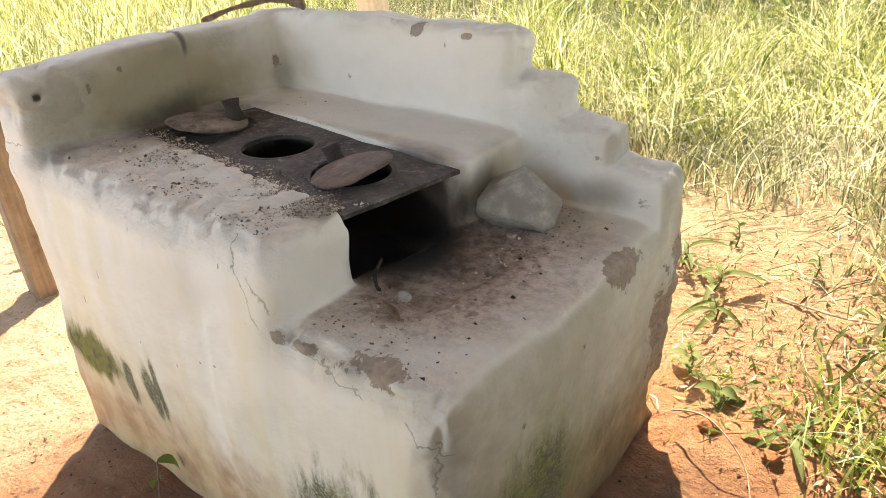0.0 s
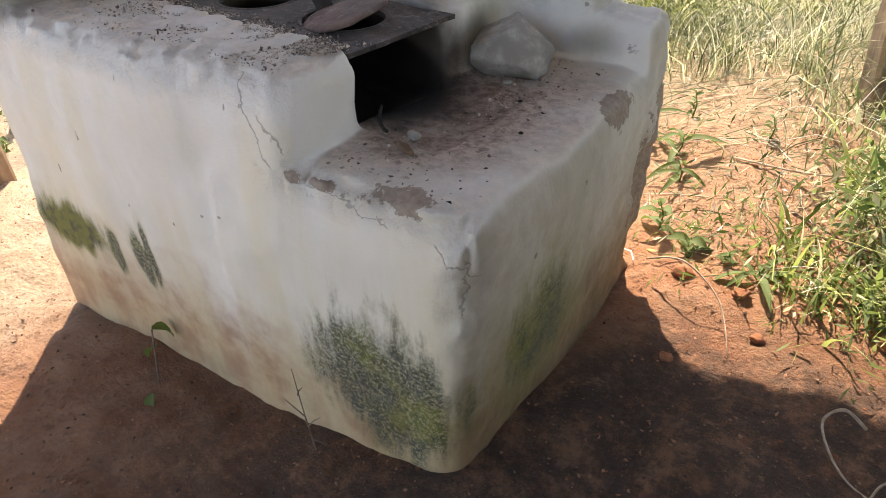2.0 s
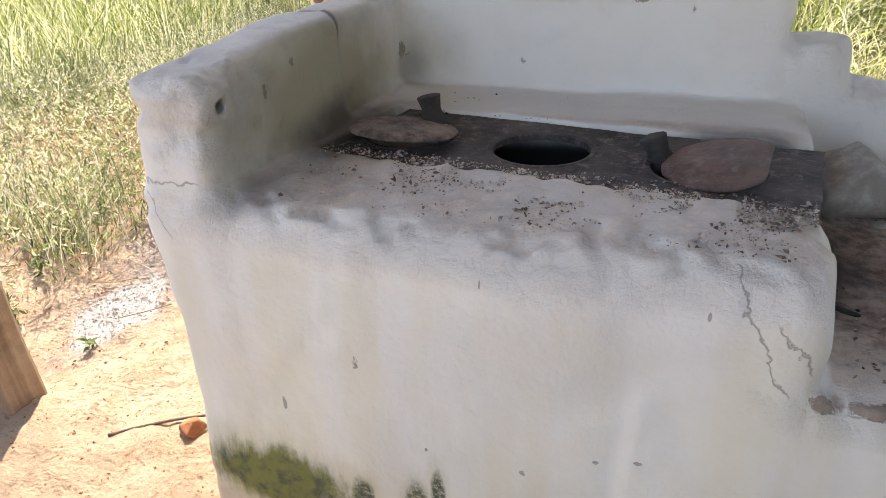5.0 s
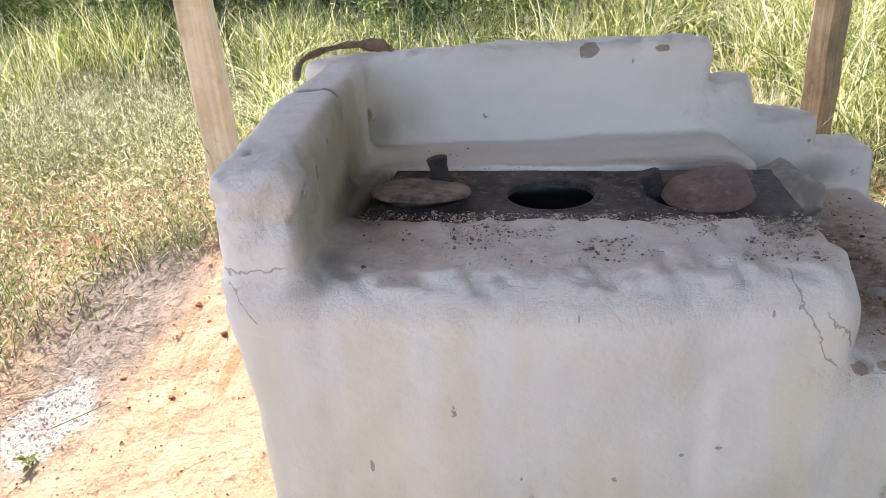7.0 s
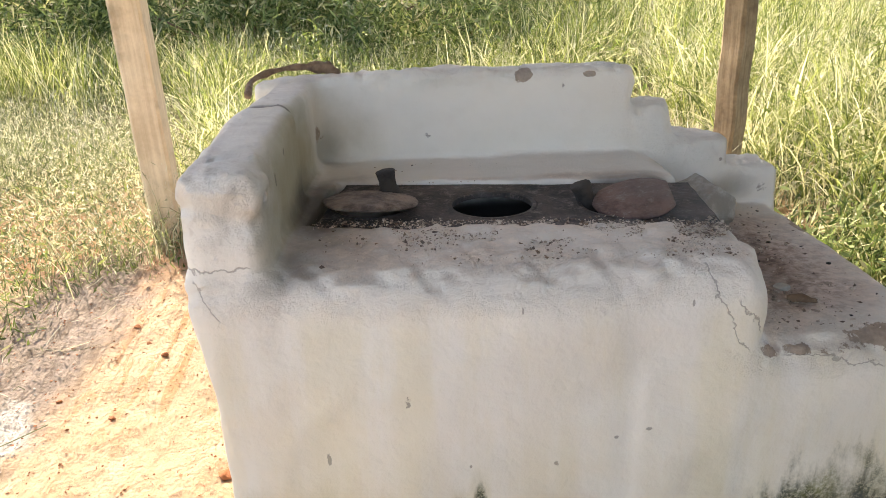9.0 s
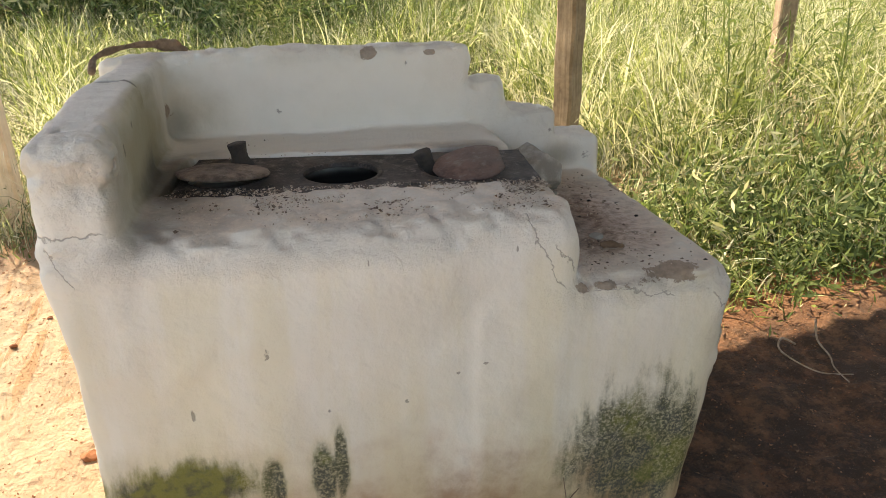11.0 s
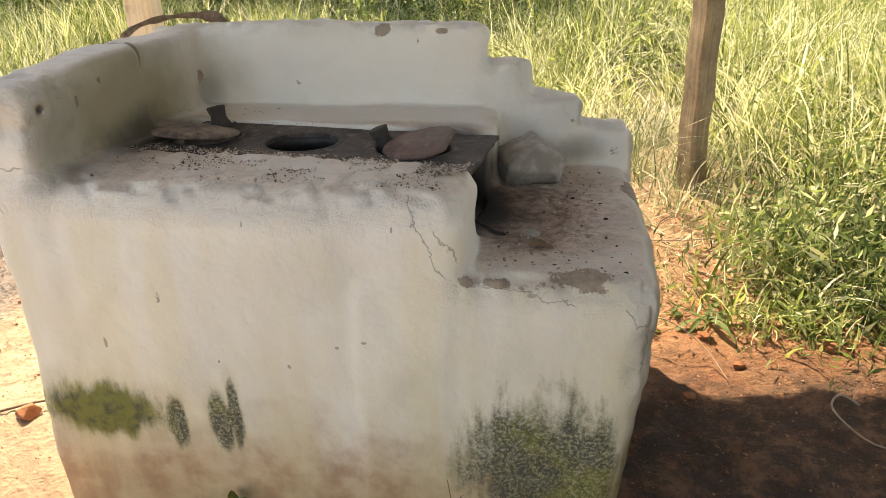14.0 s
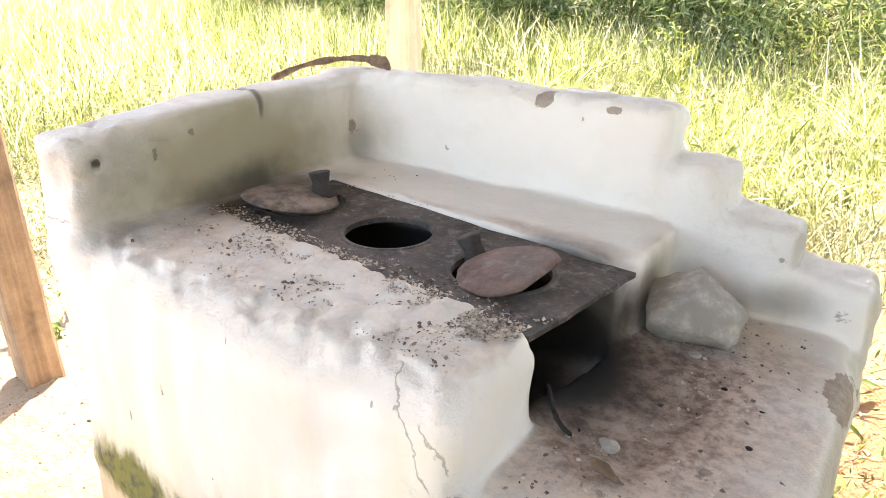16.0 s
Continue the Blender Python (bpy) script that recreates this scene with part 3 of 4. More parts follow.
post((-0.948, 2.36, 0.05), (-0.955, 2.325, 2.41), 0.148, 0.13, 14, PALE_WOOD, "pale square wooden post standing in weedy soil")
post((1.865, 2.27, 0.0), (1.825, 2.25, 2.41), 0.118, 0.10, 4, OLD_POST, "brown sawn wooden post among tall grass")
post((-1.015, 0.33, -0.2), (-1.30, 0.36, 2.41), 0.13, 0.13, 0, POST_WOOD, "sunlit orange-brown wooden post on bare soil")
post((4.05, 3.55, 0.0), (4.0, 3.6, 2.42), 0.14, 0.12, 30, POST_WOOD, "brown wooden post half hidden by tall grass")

roof_bm = bmesh.new()
waves = np.arange(-1.05, 4.4, 0.045)
rows = []
for y in (2.53, -1.75):
    for dz in (0.0, 0.008):
        rows.append([roof_bm.verts.new((x, y, 2.42 + 0.02 * math.sin(x * 2 * math.pi / 0.18) + dz + (0.25 if y < 0 else 0))) for x in waves])
for i in range(len(waves) - 1):
    a, b, c, d = rows
    for q in ((a, c), (b, d), (a, b), (c, d)):
        roof_bm.faces.new((q[0][i], q[0][i + 1], q[1][i + 1], q[1][i]))
for i in (0, len(waves) - 1):
    roof_bm.faces.new((rows[0][i], rows[1][i], rows[3][i], rows[2][i]))
tagged(part("roof", roof_bm, ROOF), "corrugated roof of the open shelter", "roof", kind="structure")


# unseen wall, added to cut the light that reaches the stove from the east
wall_bm = bmesh.new()
bmesh.ops.create_grid(wall_bm, x_segments=40, y_segments=30, size=0.5)
for v in wall_bm.verts:
    x, y = v.co.x, v.co.y
    v.co = (2.95 + 0.012 * noise.noise(Vector((x * 9, y * 7, 1))), -1.55 + 3.5 * x, 1.2 + 2.6 * y)
bmesh.ops.solidify(wall_bm, geom=wall_bm.faces[:], thickness=0.15)
tagged(part("unseen_wall_east", wall_bm, ADOBE), "plain brown unseen wall added to block light from the east", "wall", kind="structure")


# ---- the stove ----
def stove():
    h = 0.0085
    origin = np.array([-0.16, -0.08, -0.10])
    shape = (195, 148, 155)
    grid = np.stack(np.meshgrid(*[np.arange(s) for s in shape], indexing="ij"), -1).reshape(-1, 3) * h + origin
    p = grid.copy()
    # hand-made sag: nothing is quite straight
    p[:, 0] += 0.014 * lattice(grid, 2.1, 11) + 0.006 * lattice(grid, 6.0, 12)
    p[:, 1] += 0.014 * lattice(grid, 2.0, 13) + 0.006 * lattice(grid, 6.0, 14)
    p[:, 2] += 0.010 * lattice(grid, 2.4, 15) + 0.005 * lattice(grid, 7.0, 16)
    lean = p.copy()
    lean[:, 0] += (0.11 - 0.06 * np.clip((p[:, 1] - 0.2) / 0.5, 0, 1)) * np.clip(0.62 - p[:, 2], 0, 0.7) * np.clip((p[:, 0] - 0.8) / 0.5, 0, 1)
    lean[:, 1] -= 0.05 * np.clip(0.35 - p[:, 2], 0, 0.45) - 0.05 * np.clip(p[:, 2] - 0.6, 0, 1) * np.clip((0.3 - p[:, 1]) / 0.3, 0, 1) * -1
    front = 0.006 - lean[:, 1] + 0.012 * lattice(grid, 5.0, 17) * np.clip((p[:, 2] - 0.6) / 0.2, 0, 1)
    d = rounded(lean, (-0.012, -0.2, -0.3), (1.3, 0.97, 1.2), 0.026)
    d = smax(d, smax(smax(front, lean[:, 2] - 0.90, 0.085), lean[:, 0] - 1.022, 0.055), 0.02)
    low = rounded(lean, (0.80, -0.2, -0.3), (1.9, 0.985, 1.2), 0.03)
    low = smax(low, smax(smax(front, lean[:, 0] - 1.417, 0.085), lean[:, 2] - 0.737, 0.075), 0.01)
    d = smin(d, low, 0.02)
    worn = p.copy()
    worn[:, 0] += 0.016 * lattice(grid, 9.0, 18) + 0.008 * lattice(grid, 19.0, 19)
    worn[:, 2] += 0.008 * lattice(grid, 8.0, 20) + 0.004 * lattice(grid, 21.0, 30)
    wall = rounded(worn, (-0.05, 0.83, 0.5), (0.985, 0.975, 1.13), 0.034)
    for x, z in ((1.105, 1.025), (1.262, 0.938), (1.422, 0.853)):
        wall = smin(wall, rounded(worn, (0.5, 0.832, 0.5), (x, 0.975, z), 0.034), 0.022)
    d = smin(d, wall, 0.02)
    d = smin(d, rounded(p, (0.10, 0.592, 0.5), (1.035, 0.90, 0.894), 0.016), 0.012)
    slope = p.copy()
    slope[:, 2] += 0.030 * np.clip((0.35 - p[:, 1]) / 0.3, 0, 1.3) - 0.012
    arm = rounded(slope, (-0.012, 0.02, 0.4), (0.122, 0.50, 1.11), 0.035)
    arm = smin(arm, rounded(slope, (-0.004, 0.46, 0.4), (0.108, 0.95, 1.112), 0.03), 0.012)
    d = smin(d, arm, 0.035)
    # the fire chamber, open to the low shelf, with the plate's bed above it
    a = radians(-6)
    q = p - np.array([0.60, 0.43, 0])
    q = np.stack([q[:, 0] * math.cos(a) + q[:, 1] * math.sin(a), -q[:, 0] * math.sin(a) + q[:, 1] * math.cos(a), q[:, 2]], 1)
    chamber = rounded(q, (-0.42, -0.155, 0.655), (0.40, 0.145, 0.884), 0.03)
    chamber = np.minimum(chamber, rounded(q, (0.2, -0.16, 0.725), (0.62, 0.145, 0.884), 0.03))
    bed = rounded(q, (-0.435, -0.166, 0.86), (0.60, 0.160, 1.2), 0.004)
    bed = np.where(p[:, 1] > 0.80, 1, bed)
    d = -smin(-d, np.minimum(chamber, bed), 0.012)
    # the gap across the arm's top
    d = -smin(-d, rounded(p, (-0.10, 0.485, 1.055), (0.075, 0.512, 1.3), 0.008), 0.006)
    # plaster skin, and worn edges
    near = np.abs(d) < 0.05
    g = grid[near]
    dents = lattice(g, 14, 21) * 0.003 + lattice(g, 30, 22) * 0.0016
    chips = np.maximum(lattice(g, 27, 23) - 0.25, 0) * 0.022 + lattice(g, 47, 24) * 0.006 + 0.003 * lattice(g, 17, 25)
    edge = np.clip(1 - np.abs(g[:, 2] - 0.885) / 0.055, 0, 1) * np.clip(1 - np.abs(g[:, 1] - 0.02) / 0.08, 0, 1)
    edge = np.maximum(edge, 1.7 * (g[:, 0] > 1.0) * np.clip(1 - np.abs(g[:, 2] - 0.73) / 0.05, 0, 1) * np.clip(1 - np.abs(g[:, 1] - 0.02) / 0.07, 0, 1))
    edge = np.maximum(edge, 2.6 * (g[:, 0] < 0.2) * np.clip(1 - np.abs(g[:, 2] - 1.06) / 0.10, 0, 1) * np.clip(1 - np.abs(g[:, 1] - 0.08) / 0.16, 0, 1))
    edge = np.maximum(edge, 1.0 * np.clip(1 - np.hypot(g[:, 0] - 1.40, g[:, 1] - 0.03) / 0.09, 0, 1) * np.clip((g[:, 2] - 0.40) / 0.1, 0, 1))
    edge = np.maximum(edge, 0.8 * np.clip(1 - np.hypot(g[:, 0] - 1.42, g[:, 1] - 0.95) / 0.15, 0, 1) * (g[:, 2] < 0.76))
    top_rough = (np.abs(g[:, 2] - 0.90) < 0.03) & (g[:, 1] < 0.30) & (g[:, 0] > 0.15) & (g[:, 0] < 1.03)
    dents = dents + np.where(top_rough, 0.005 * lattice(g, 52, 26) + 0.003 * lattice(g, 26, 27), 0)
    ends = np.clip(1 - np.abs(g[:, 2] - np.interp(g[:, 0], [0.975, 0.985, 1.10, 1.11, 1.255, 1.265], [1.13, 1.03, 1.03, 0.94, 0.94, 0.85])) / 0.05, 0, 1) * (g[:, 1] > 0.80)
    edge = np.maximum(edge, 0.9 * ends)
    broken = np.clip(1 - np.hypot(g[:, 0] - 1.43, g[:, 1] - 0.97) / 0.16, 0, 1) * (g[:, 2] < 0.80) * np.clip(g[:, 2] / 0.2, 0, 1)
    d[near] += dents + chips * edge + broken * np.maximum(lattice(g, 7, 28) + 0.3 * lattice(g, 23, 29) + 0.25, 0) * 0.055
    verts, faces = surface_nets(d.reshape(shape), origin, h)
    mid = verts[faces].mean(1)
    x, y, z = mid.T
    back = (y > 0.815) & (z > np.where(x > 1.03, 0.745, 0.915))
    side = (x < 0.135) & (z > 0.915) & ~back
    shelf = (x > 1.035) & ~back
    root = new("adobe_stove")
    for name, pick, label in (("body", ~(back | side | shelf), ""), ("back_wall", back, "stepped whitewashed back wall"), ("side_wall", side, "thick whitewashed side wall"),
                              ("hearth_shelf", shelf, "low hearth shelf with moss at its foot")):
        used, q = np.unique(faces[pick], return_inverse=True)
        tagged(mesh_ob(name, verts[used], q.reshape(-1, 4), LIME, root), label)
    return tagged(root, "whitewashed adobe wood stove with mossy base and sooty top", "stove")


stove()

PLATE_POSE = pose(0.60, 0.43, 0.889, 0, 0, -6)


HOLES = (-0.325, -0.05, 0.245)


def iron_plate():
    """A cast iron plate with three round openings, each with a raised rim."""
    bm = bmesh.new()
    half, long, r, t, seg = 0.165, 0.425, 0.092, 0.010, 40
    rng = random.Random(4)
    outline = [(long * (-1 + 2 * k / 24), -half) for k in range(24)] + [(long, half * (-1 + 2 * k / 10)) for k in range(10)]
    outline += [(-x, -y) for x, y in outline]
    outline = [(x + rng.uniform(-0.002, 0.002), y + rng.uniform(-0.002, 0.002)) for x, y in outline]
    loops = [[bm.verts.new((x, y, 0)) for x, y in outline]]
    for cx in HOLES:
        loops.append([bm.verts.new((cx + (r + 0.013) * math.cos(2 * math.pi * k / seg), (r + 0.013) * math.sin(2 * math.pi * k / seg), 0)) for k in range(seg)])
    edges = [bm.edges.new((l[k], l[(k + 1) % len(l)])) for l in loops for k in range(len(l))]
    bmesh.ops.triangle_fill(bm, use_beauty=True, edges=edges)
    for j, l in enumerate(loops):
        steps = [(0.0, -t)] if j == 0 else [(-0.004, 0.002), (-0.013, 0.0005), (-0.013, -t - 0.002)]
        cx = 0 if j == 0 else HOLES[j - 1]
        ring = l
        for grow, z in steps:
            nxt = []
            for v in l:
                k = 1 if j == 0 else (r + 0.013 + grow) / (r + 0.013)
                nxt.append(bm.verts.new((cx + (v.co.x - cx) * k, v.co.y * k, z)))
            for k in range(len(l)):
                bm.faces.new((ring[k], ring[(k + 1) % len(l)], nxt[(k + 1) % len(l)], nxt[k]))
            ring = nxt
    ob = part("stove_plate", bm, PLATE_IRON, smooth=False)
    ob.matrix_world = PLATE_POSE
    return tagged(ob, "sooty cast iron cooking plate with three round openings", "stove plate")


plate = iron_plate()


def lid(m, knob, label, seed, size, metal, rise, cut=1.0):
    """A thin rusty lid, tilted on its stub handle."""
    rng = random.Random(seed)
    bm = bmesh.new()
    seg = 48
    wob = [1 + 0.02 * math.sin(3 * a + seed) + rng.uniform(-0.014, 0.014) + 0.012 * math.sin(7 * a + 2 * seed) for a in (2 * math.pi * k / seg for k in range(seg))]
    prof = [(0.055, 0.005), (0.090, 0.003), (0.105, 0.0), (0.108, -0.004), (0.105, -0.008), (0.05, -0.006)]
    rings = []
    for rr, z in prof:
        z += rise * (1 - rr / 0.108)
        rr *= size
        rings.append([bm.verts.new((min(rr * w * math.cos(2 * math.pi * k / seg), cut * rr / 0.108), rr * w * math.sin(2 * math.pi * k / seg), z)) for k, w in enumerate(wob)])
    top, bottom = bm.verts.new((0, 0, 0.005 + 0.8 * rise)), bm.verts.new((0, 0, -0.006 + 0.8 * rise))
    for k in range(seg):
        j = (k + 1) % seg
        bm.faces.new((top, rings[0][k], rings[0][j]))
        bm.faces.new((bottom, rings[-1][j], rings[-1][k]))
        for a, b in zip(rings, rings[1:]):
            bm.faces.new((a[k], b[k], b[j], a[j]))
    ob = part("lid", bm, metal, plate, label)
    ob.matrix_basis = m
    kb = rod([knob(0), knob(0.35), knob(0.6), knob(1.0)], [0.032, 0.022, 0.019, 0.024], 12, None, seed, 0.10)
    part("handle", kb, CHAR, ob, "black stub handle")
    return ob


INV = PLATE_POSE.inverted()
lid(INV @ pose(0.275, 0.425, 0.914, -6, 4, 10), lambda t: Vector((0.050 - 0.012 * t, 0.050 - 0.004 * t, 0.002 + 0.056 * t)), "sooty cone-shaped iron lid lying on the plate", 3, 1.0, SOOTY_LID, 0.014)
lid(INV @ pose(0.866, 0.383, 0.911, 9, -9, -8), lambda t: Vector((-0.105 - 0.010 * t, 0.035, -0.028 + 0.060 * t)), "reddish rusty iron lid tilted over its opening", 5, 0.88, LID_IRON, 0.0, 0.086)

stone = lump("stone", (0.110, 0.100, 0.090), STONE, 12, 20, None, 0.06,
             ((0.30, -0.85, 0.22, 0.56), (-0.50, -0.25, 0.80, 0.52), (0.62, 0.10, 0.72, 0.56), (0.95, -0.25, -0.10, 0.72), (-0.92, -0.30, -0.05, 0.76), (0.15, -0.70, -0.62, 0.60),
              (0, 0.2, -1, 0.70), (0, 1, 0.25, 0.65), (-0.2, -0.35, 0.9, 0.66), (0.75, -0.65, 0.15, 0.66)))
stone.matrix_world = pose(1.125, 0.655, 0.797, 0, 0, 0)
tagged(stone, "rough grey lime-dusted stone on the low shelf", "stone")

# the knobbed stick on top of the wall
line = curve_points([(-0.03, 0.66, 1.118), (-0.045, 0.78, 1.138), (-0.01, 0.86, 1.150), (0.05, 0.90, 1.156), (0.125, 0.915, 1.150), (0.17, 0.895, 1.138)], 5)
rad = [0.008 + 0.002 * math.sin(i * 0.9) for i in range(len(line))]
for i in range(-8, -3):
    rad[i] = 0.015 + 0.004 * (i % 2)
rad[-1] = 0.006
tagged(part("bent_stick", rod(line, rad, 9, None, 2, 0.12), BARK), "bent knobbly brown stick on the stove wall", "stick")


# ---- small things on and beside the stove ----
def scatter(name, centres, sizes, material, label, category, seed):
    """Many small crumbs in one mesh, each a squashed, turned octahedron."""
    rng = np.random.RandomState(seed)
    base = np.array([[1, 0, 0], [0, 1, 0], [-1, 0, 0], [0, -1, 0], [0, 0, 1], [0, 0, -1]], float)
    tri = np.array([[0, 1, 4], [1, 2, 4], [2, 3, 4], [3, 0, 4], [1, 0, 5], [2, 1, 5], [3, 2, 5], [0, 3, 5]])
    m = len(centres)
    sizes = np.minimum(sizes, 0.03 if category == "clod" else 0.0055)
    v = (base[None] * rng.uniform(0.5, 1.3, (m, 6, 1)) + rng.normal(0, 0.22, (m, 6, 3))) * np.stack([rng.uniform(0.7, 1.4, m), rng.uniform(0.5, 1, m), rng.uniform(0.35, 0.8, m)], 1)[:, None]
    ang = rng.uniform(0, 6.28, m)
    c, s_ = np.cos(ang)[:, None], np.sin(ang)[:, None]
    v = np.stack([v[..., 0] * c - v[..., 1] * s_, v[..., 0] * s_ + v[..., 1] * c, v[..., 2]], -1) * np.asarray(sizes)[:, None, None]
    v = v + np.asarray(centres)[:, None]
    f = tri[None] + 6 * np.arange(m)[:, None, None]
    return tagged(mesh_ob(name, v.reshape(-1, 3), f.reshape(-1, 3), material, None, False), label, category, kind="stuff")


rng = np.random.RandomState(5)
n = 8000
cx = rng.uniform(0.16, 1.0, n)
front_edge = 0.315 - 0.11 * (cx - 0.17) / 0.85
cy = front_edge - np.abs(rng.normal(0, 0.085, n)) * rng.uniform(0.3, 1.5, n) + rng.uniform(-0.0, 0.03, n)
keep = (cy > 0.05) & (rng.rand(n) < 0.25 + 0.75 * np.clip((cx - 0.25) / 0.5, 0, 1)) & (lattice(np.stack([cx, cy, 0 * cx], 1), 16, 48) > -0.25)
cx, cy = cx[keep], cy[keep]
scatter("crumbs", np.stack([cx, cy, np.full(len(cx), 0.902)], 1), rng.gamma(1.2, 0.0012, len(cx)) + 0.0009, CRUMB, "crumbs of clay and lime scattered on the stove top", "rubble", 6)
n = 260
cx, cy = rng.uniform(0.25, 0.98, n), rng.uniform(0.60, 0.81, n)
scatter("crumbs", np.stack([cx, cy, np.full(n, 0.896)], 1), rng.gamma(1.6, 0.0016, n) + 0.001, CRUMB, "fine crumbs on the ledge behind the plate", "rubble", 7)
n = 520
cx, cy = 1.05 + np.abs(rng.normal(0, 0.14, n)), rng.uniform(0.06, 0.80, n)
keep = (cx < 1.37) & ~((cx < 1.17) & (cy > 0.24) & (cy < 0.62))
cx, cy = cx[keep], cy[keep]
scatter("crumbs", np.stack([cx, cy, np.full(len(cx), 0.739)], 1), rng.gamma(1.6, 0.0019, len(cx)) + 0.001, CRUMB, "ash and clay crumbs on the low shelf", "rubble", 8)
n = 120
pc = [PLATE_POSE @ Vector((x, y, 0.002)) for x, y in zip(rng.uniform(0.05, 0.42, n), rng.uniform(-0.16, -0.09, n))]
scatter("crumbs", np.array([tuple(p) for p in pc]), rng.gamma(1.6, 0.0016, n) + 0.001, CRUMB, "pale crumbs along the edge of the iron plate", "rubble", 9)

for m, (x0, x1, y0, y1, z), label, seed in (
        (48, (1.06, 1.36, 0.05, 0.80, 0.741), "black bits of charcoal and bark on the low shelf", 41),
        (34, (0.20, 1.00, 0.07, 0.30, 0.903), "dark bits of bark on the stove top", 42),
        (30, (0.28, 1.00, 0.60, 0.81, 0.896), "dark bits of bark on the ledge", 43)):
    cx, cy = rng.uniform(x0, x1, m), rng.uniform(y0, y1, m)
    scatter("debris", np.stack([cx, cy, np.full(m, z)], 1), rng.gamma(1.0, 0.0022, m) + 0.0010, CHAR if seed != 42 else BARK, label, "debris", seed)

tagged(part("charred_stick", rod(curve_points([(0.99, 0.33, 0.742), (1.03, 0.27, 0.748), (1.055, 0.245, 0.743), (1.085, 0.225, 0.745)], 4), [0.004] * 12 + [0.002], 8, None, 3, 0.2), CHAR),
       "charred stick in the mouth of the fire chamber", "stick")
tagged(part("charred_stick", rod(curve_points([(1.135, 0.192, 0.744), (1.16, 0.180, 0.746), (1.185, 0.170, 0.743)], 4), [0.005, 0.008, 0.009, 0.009, 0.009, 0.008, 0.006, 0.005, 0.003], 7, None, 4, 0.2), BARK),
       "short half-burnt brown stick on the shelf", "stick")
for x, y, z, size, seed in ((1.142, 0.232, 0.748, 0.018, 31), (1.16, 0.585, 0.744, 0.014, 32), (1.235, 0.50, 0.743, 0.006, 33), (1.31, 0.36, 0.742, 0.006, 34)):
    ob = lump("pebble", (size, size * 0.8, size * 0.5), STONE if seed < 33 else CHAR, seed, 8)
    ob.location = (x, y, z)
    tagged(ob, "small pale pebble lying on the sooty shelf" if seed < 33 else "small black piece of charcoal on the shelf", "pebble" if seed < 33 else "charcoal", "pieces on the shelf")

# clods on the open soil beside the stove
rng = random.Random(8)
for x, y, size in ((-0.40, 0.36, 0.045), (-0.23, 0.62, 0.03), (-0.62, 1.25, 0.015), (-0.70, 1.32, 0.012), (-0.55, 1.45, 0.012), (-0.9, 1.0, 0.012), (-0.68, 0.9, 0.012), (-0.78, 1.42, 0.015), (1.72, 0.95, 0.03), (1.80, 0.80, 0.022), (2.10, 0.88, 0.03),
                   (1.55, 1.0, 0.035), (1.62, 0.62, 0.02)):
    ob = lump("clod", (size, size * 0.8, size * 0.6), CLOD, int(1000 * size + 100 * y), 8, None, 0.12)
    ob.location = (x, y, float(ground_z(x, y)) + size * 0.25)
    tagged(ob, "lump of dry red clay on bare soil", "clod", "clods on the soil")
rng = np.random.RandomState(9)
n = 9000
cx, cy = rng.uniform(-1.9, 3.0, n), rng.uniform(-1.0, 2.2, n)
scatter("gravel", np.stack([cx, cy, ground_z(cx, cy) + 0.001], 1), rng.gamma(1.1, 0.0032, n) + 0.0012, CLOD, "grit and crumbs of red clay on the soil", "gravel", 10)
n = 1400
cx, cy = rng.uniform(-0.1, 2.8, n), rng.uniform(-0.9, 0.9, n)
keep = (cy < 0.0) | (cx > 1.36)
cx, cy = cx[keep], cy[keep]
scatter("soil_crumbs", np.stack([cx, cy, ground_z(cx, cy) + 0.002], 1), rng.gamma(1.1, 0.0045, len(cx)) + 0.002, DARK_CLOD, "dark crumbs and bits of bark on trodden soil", "gravel", 12)
cx, cy = rng.normal(-1.08, 0.10, 500), rng.normal(0.81, 0.13, 500)
scatter("lime_rubble", np.stack([cx, cy, ground_z(cx, cy) + 0.002], 1), rng.gamma(1.3, 0.0035, 500) + 0.0015, STONE, "white crumbs of old lime on the soil", "rubble", 11)


def ground_line(points, lift=0.006):
    return [(x, y, float(ground_z(x, y)) + lift + h) for x, y, h in points]


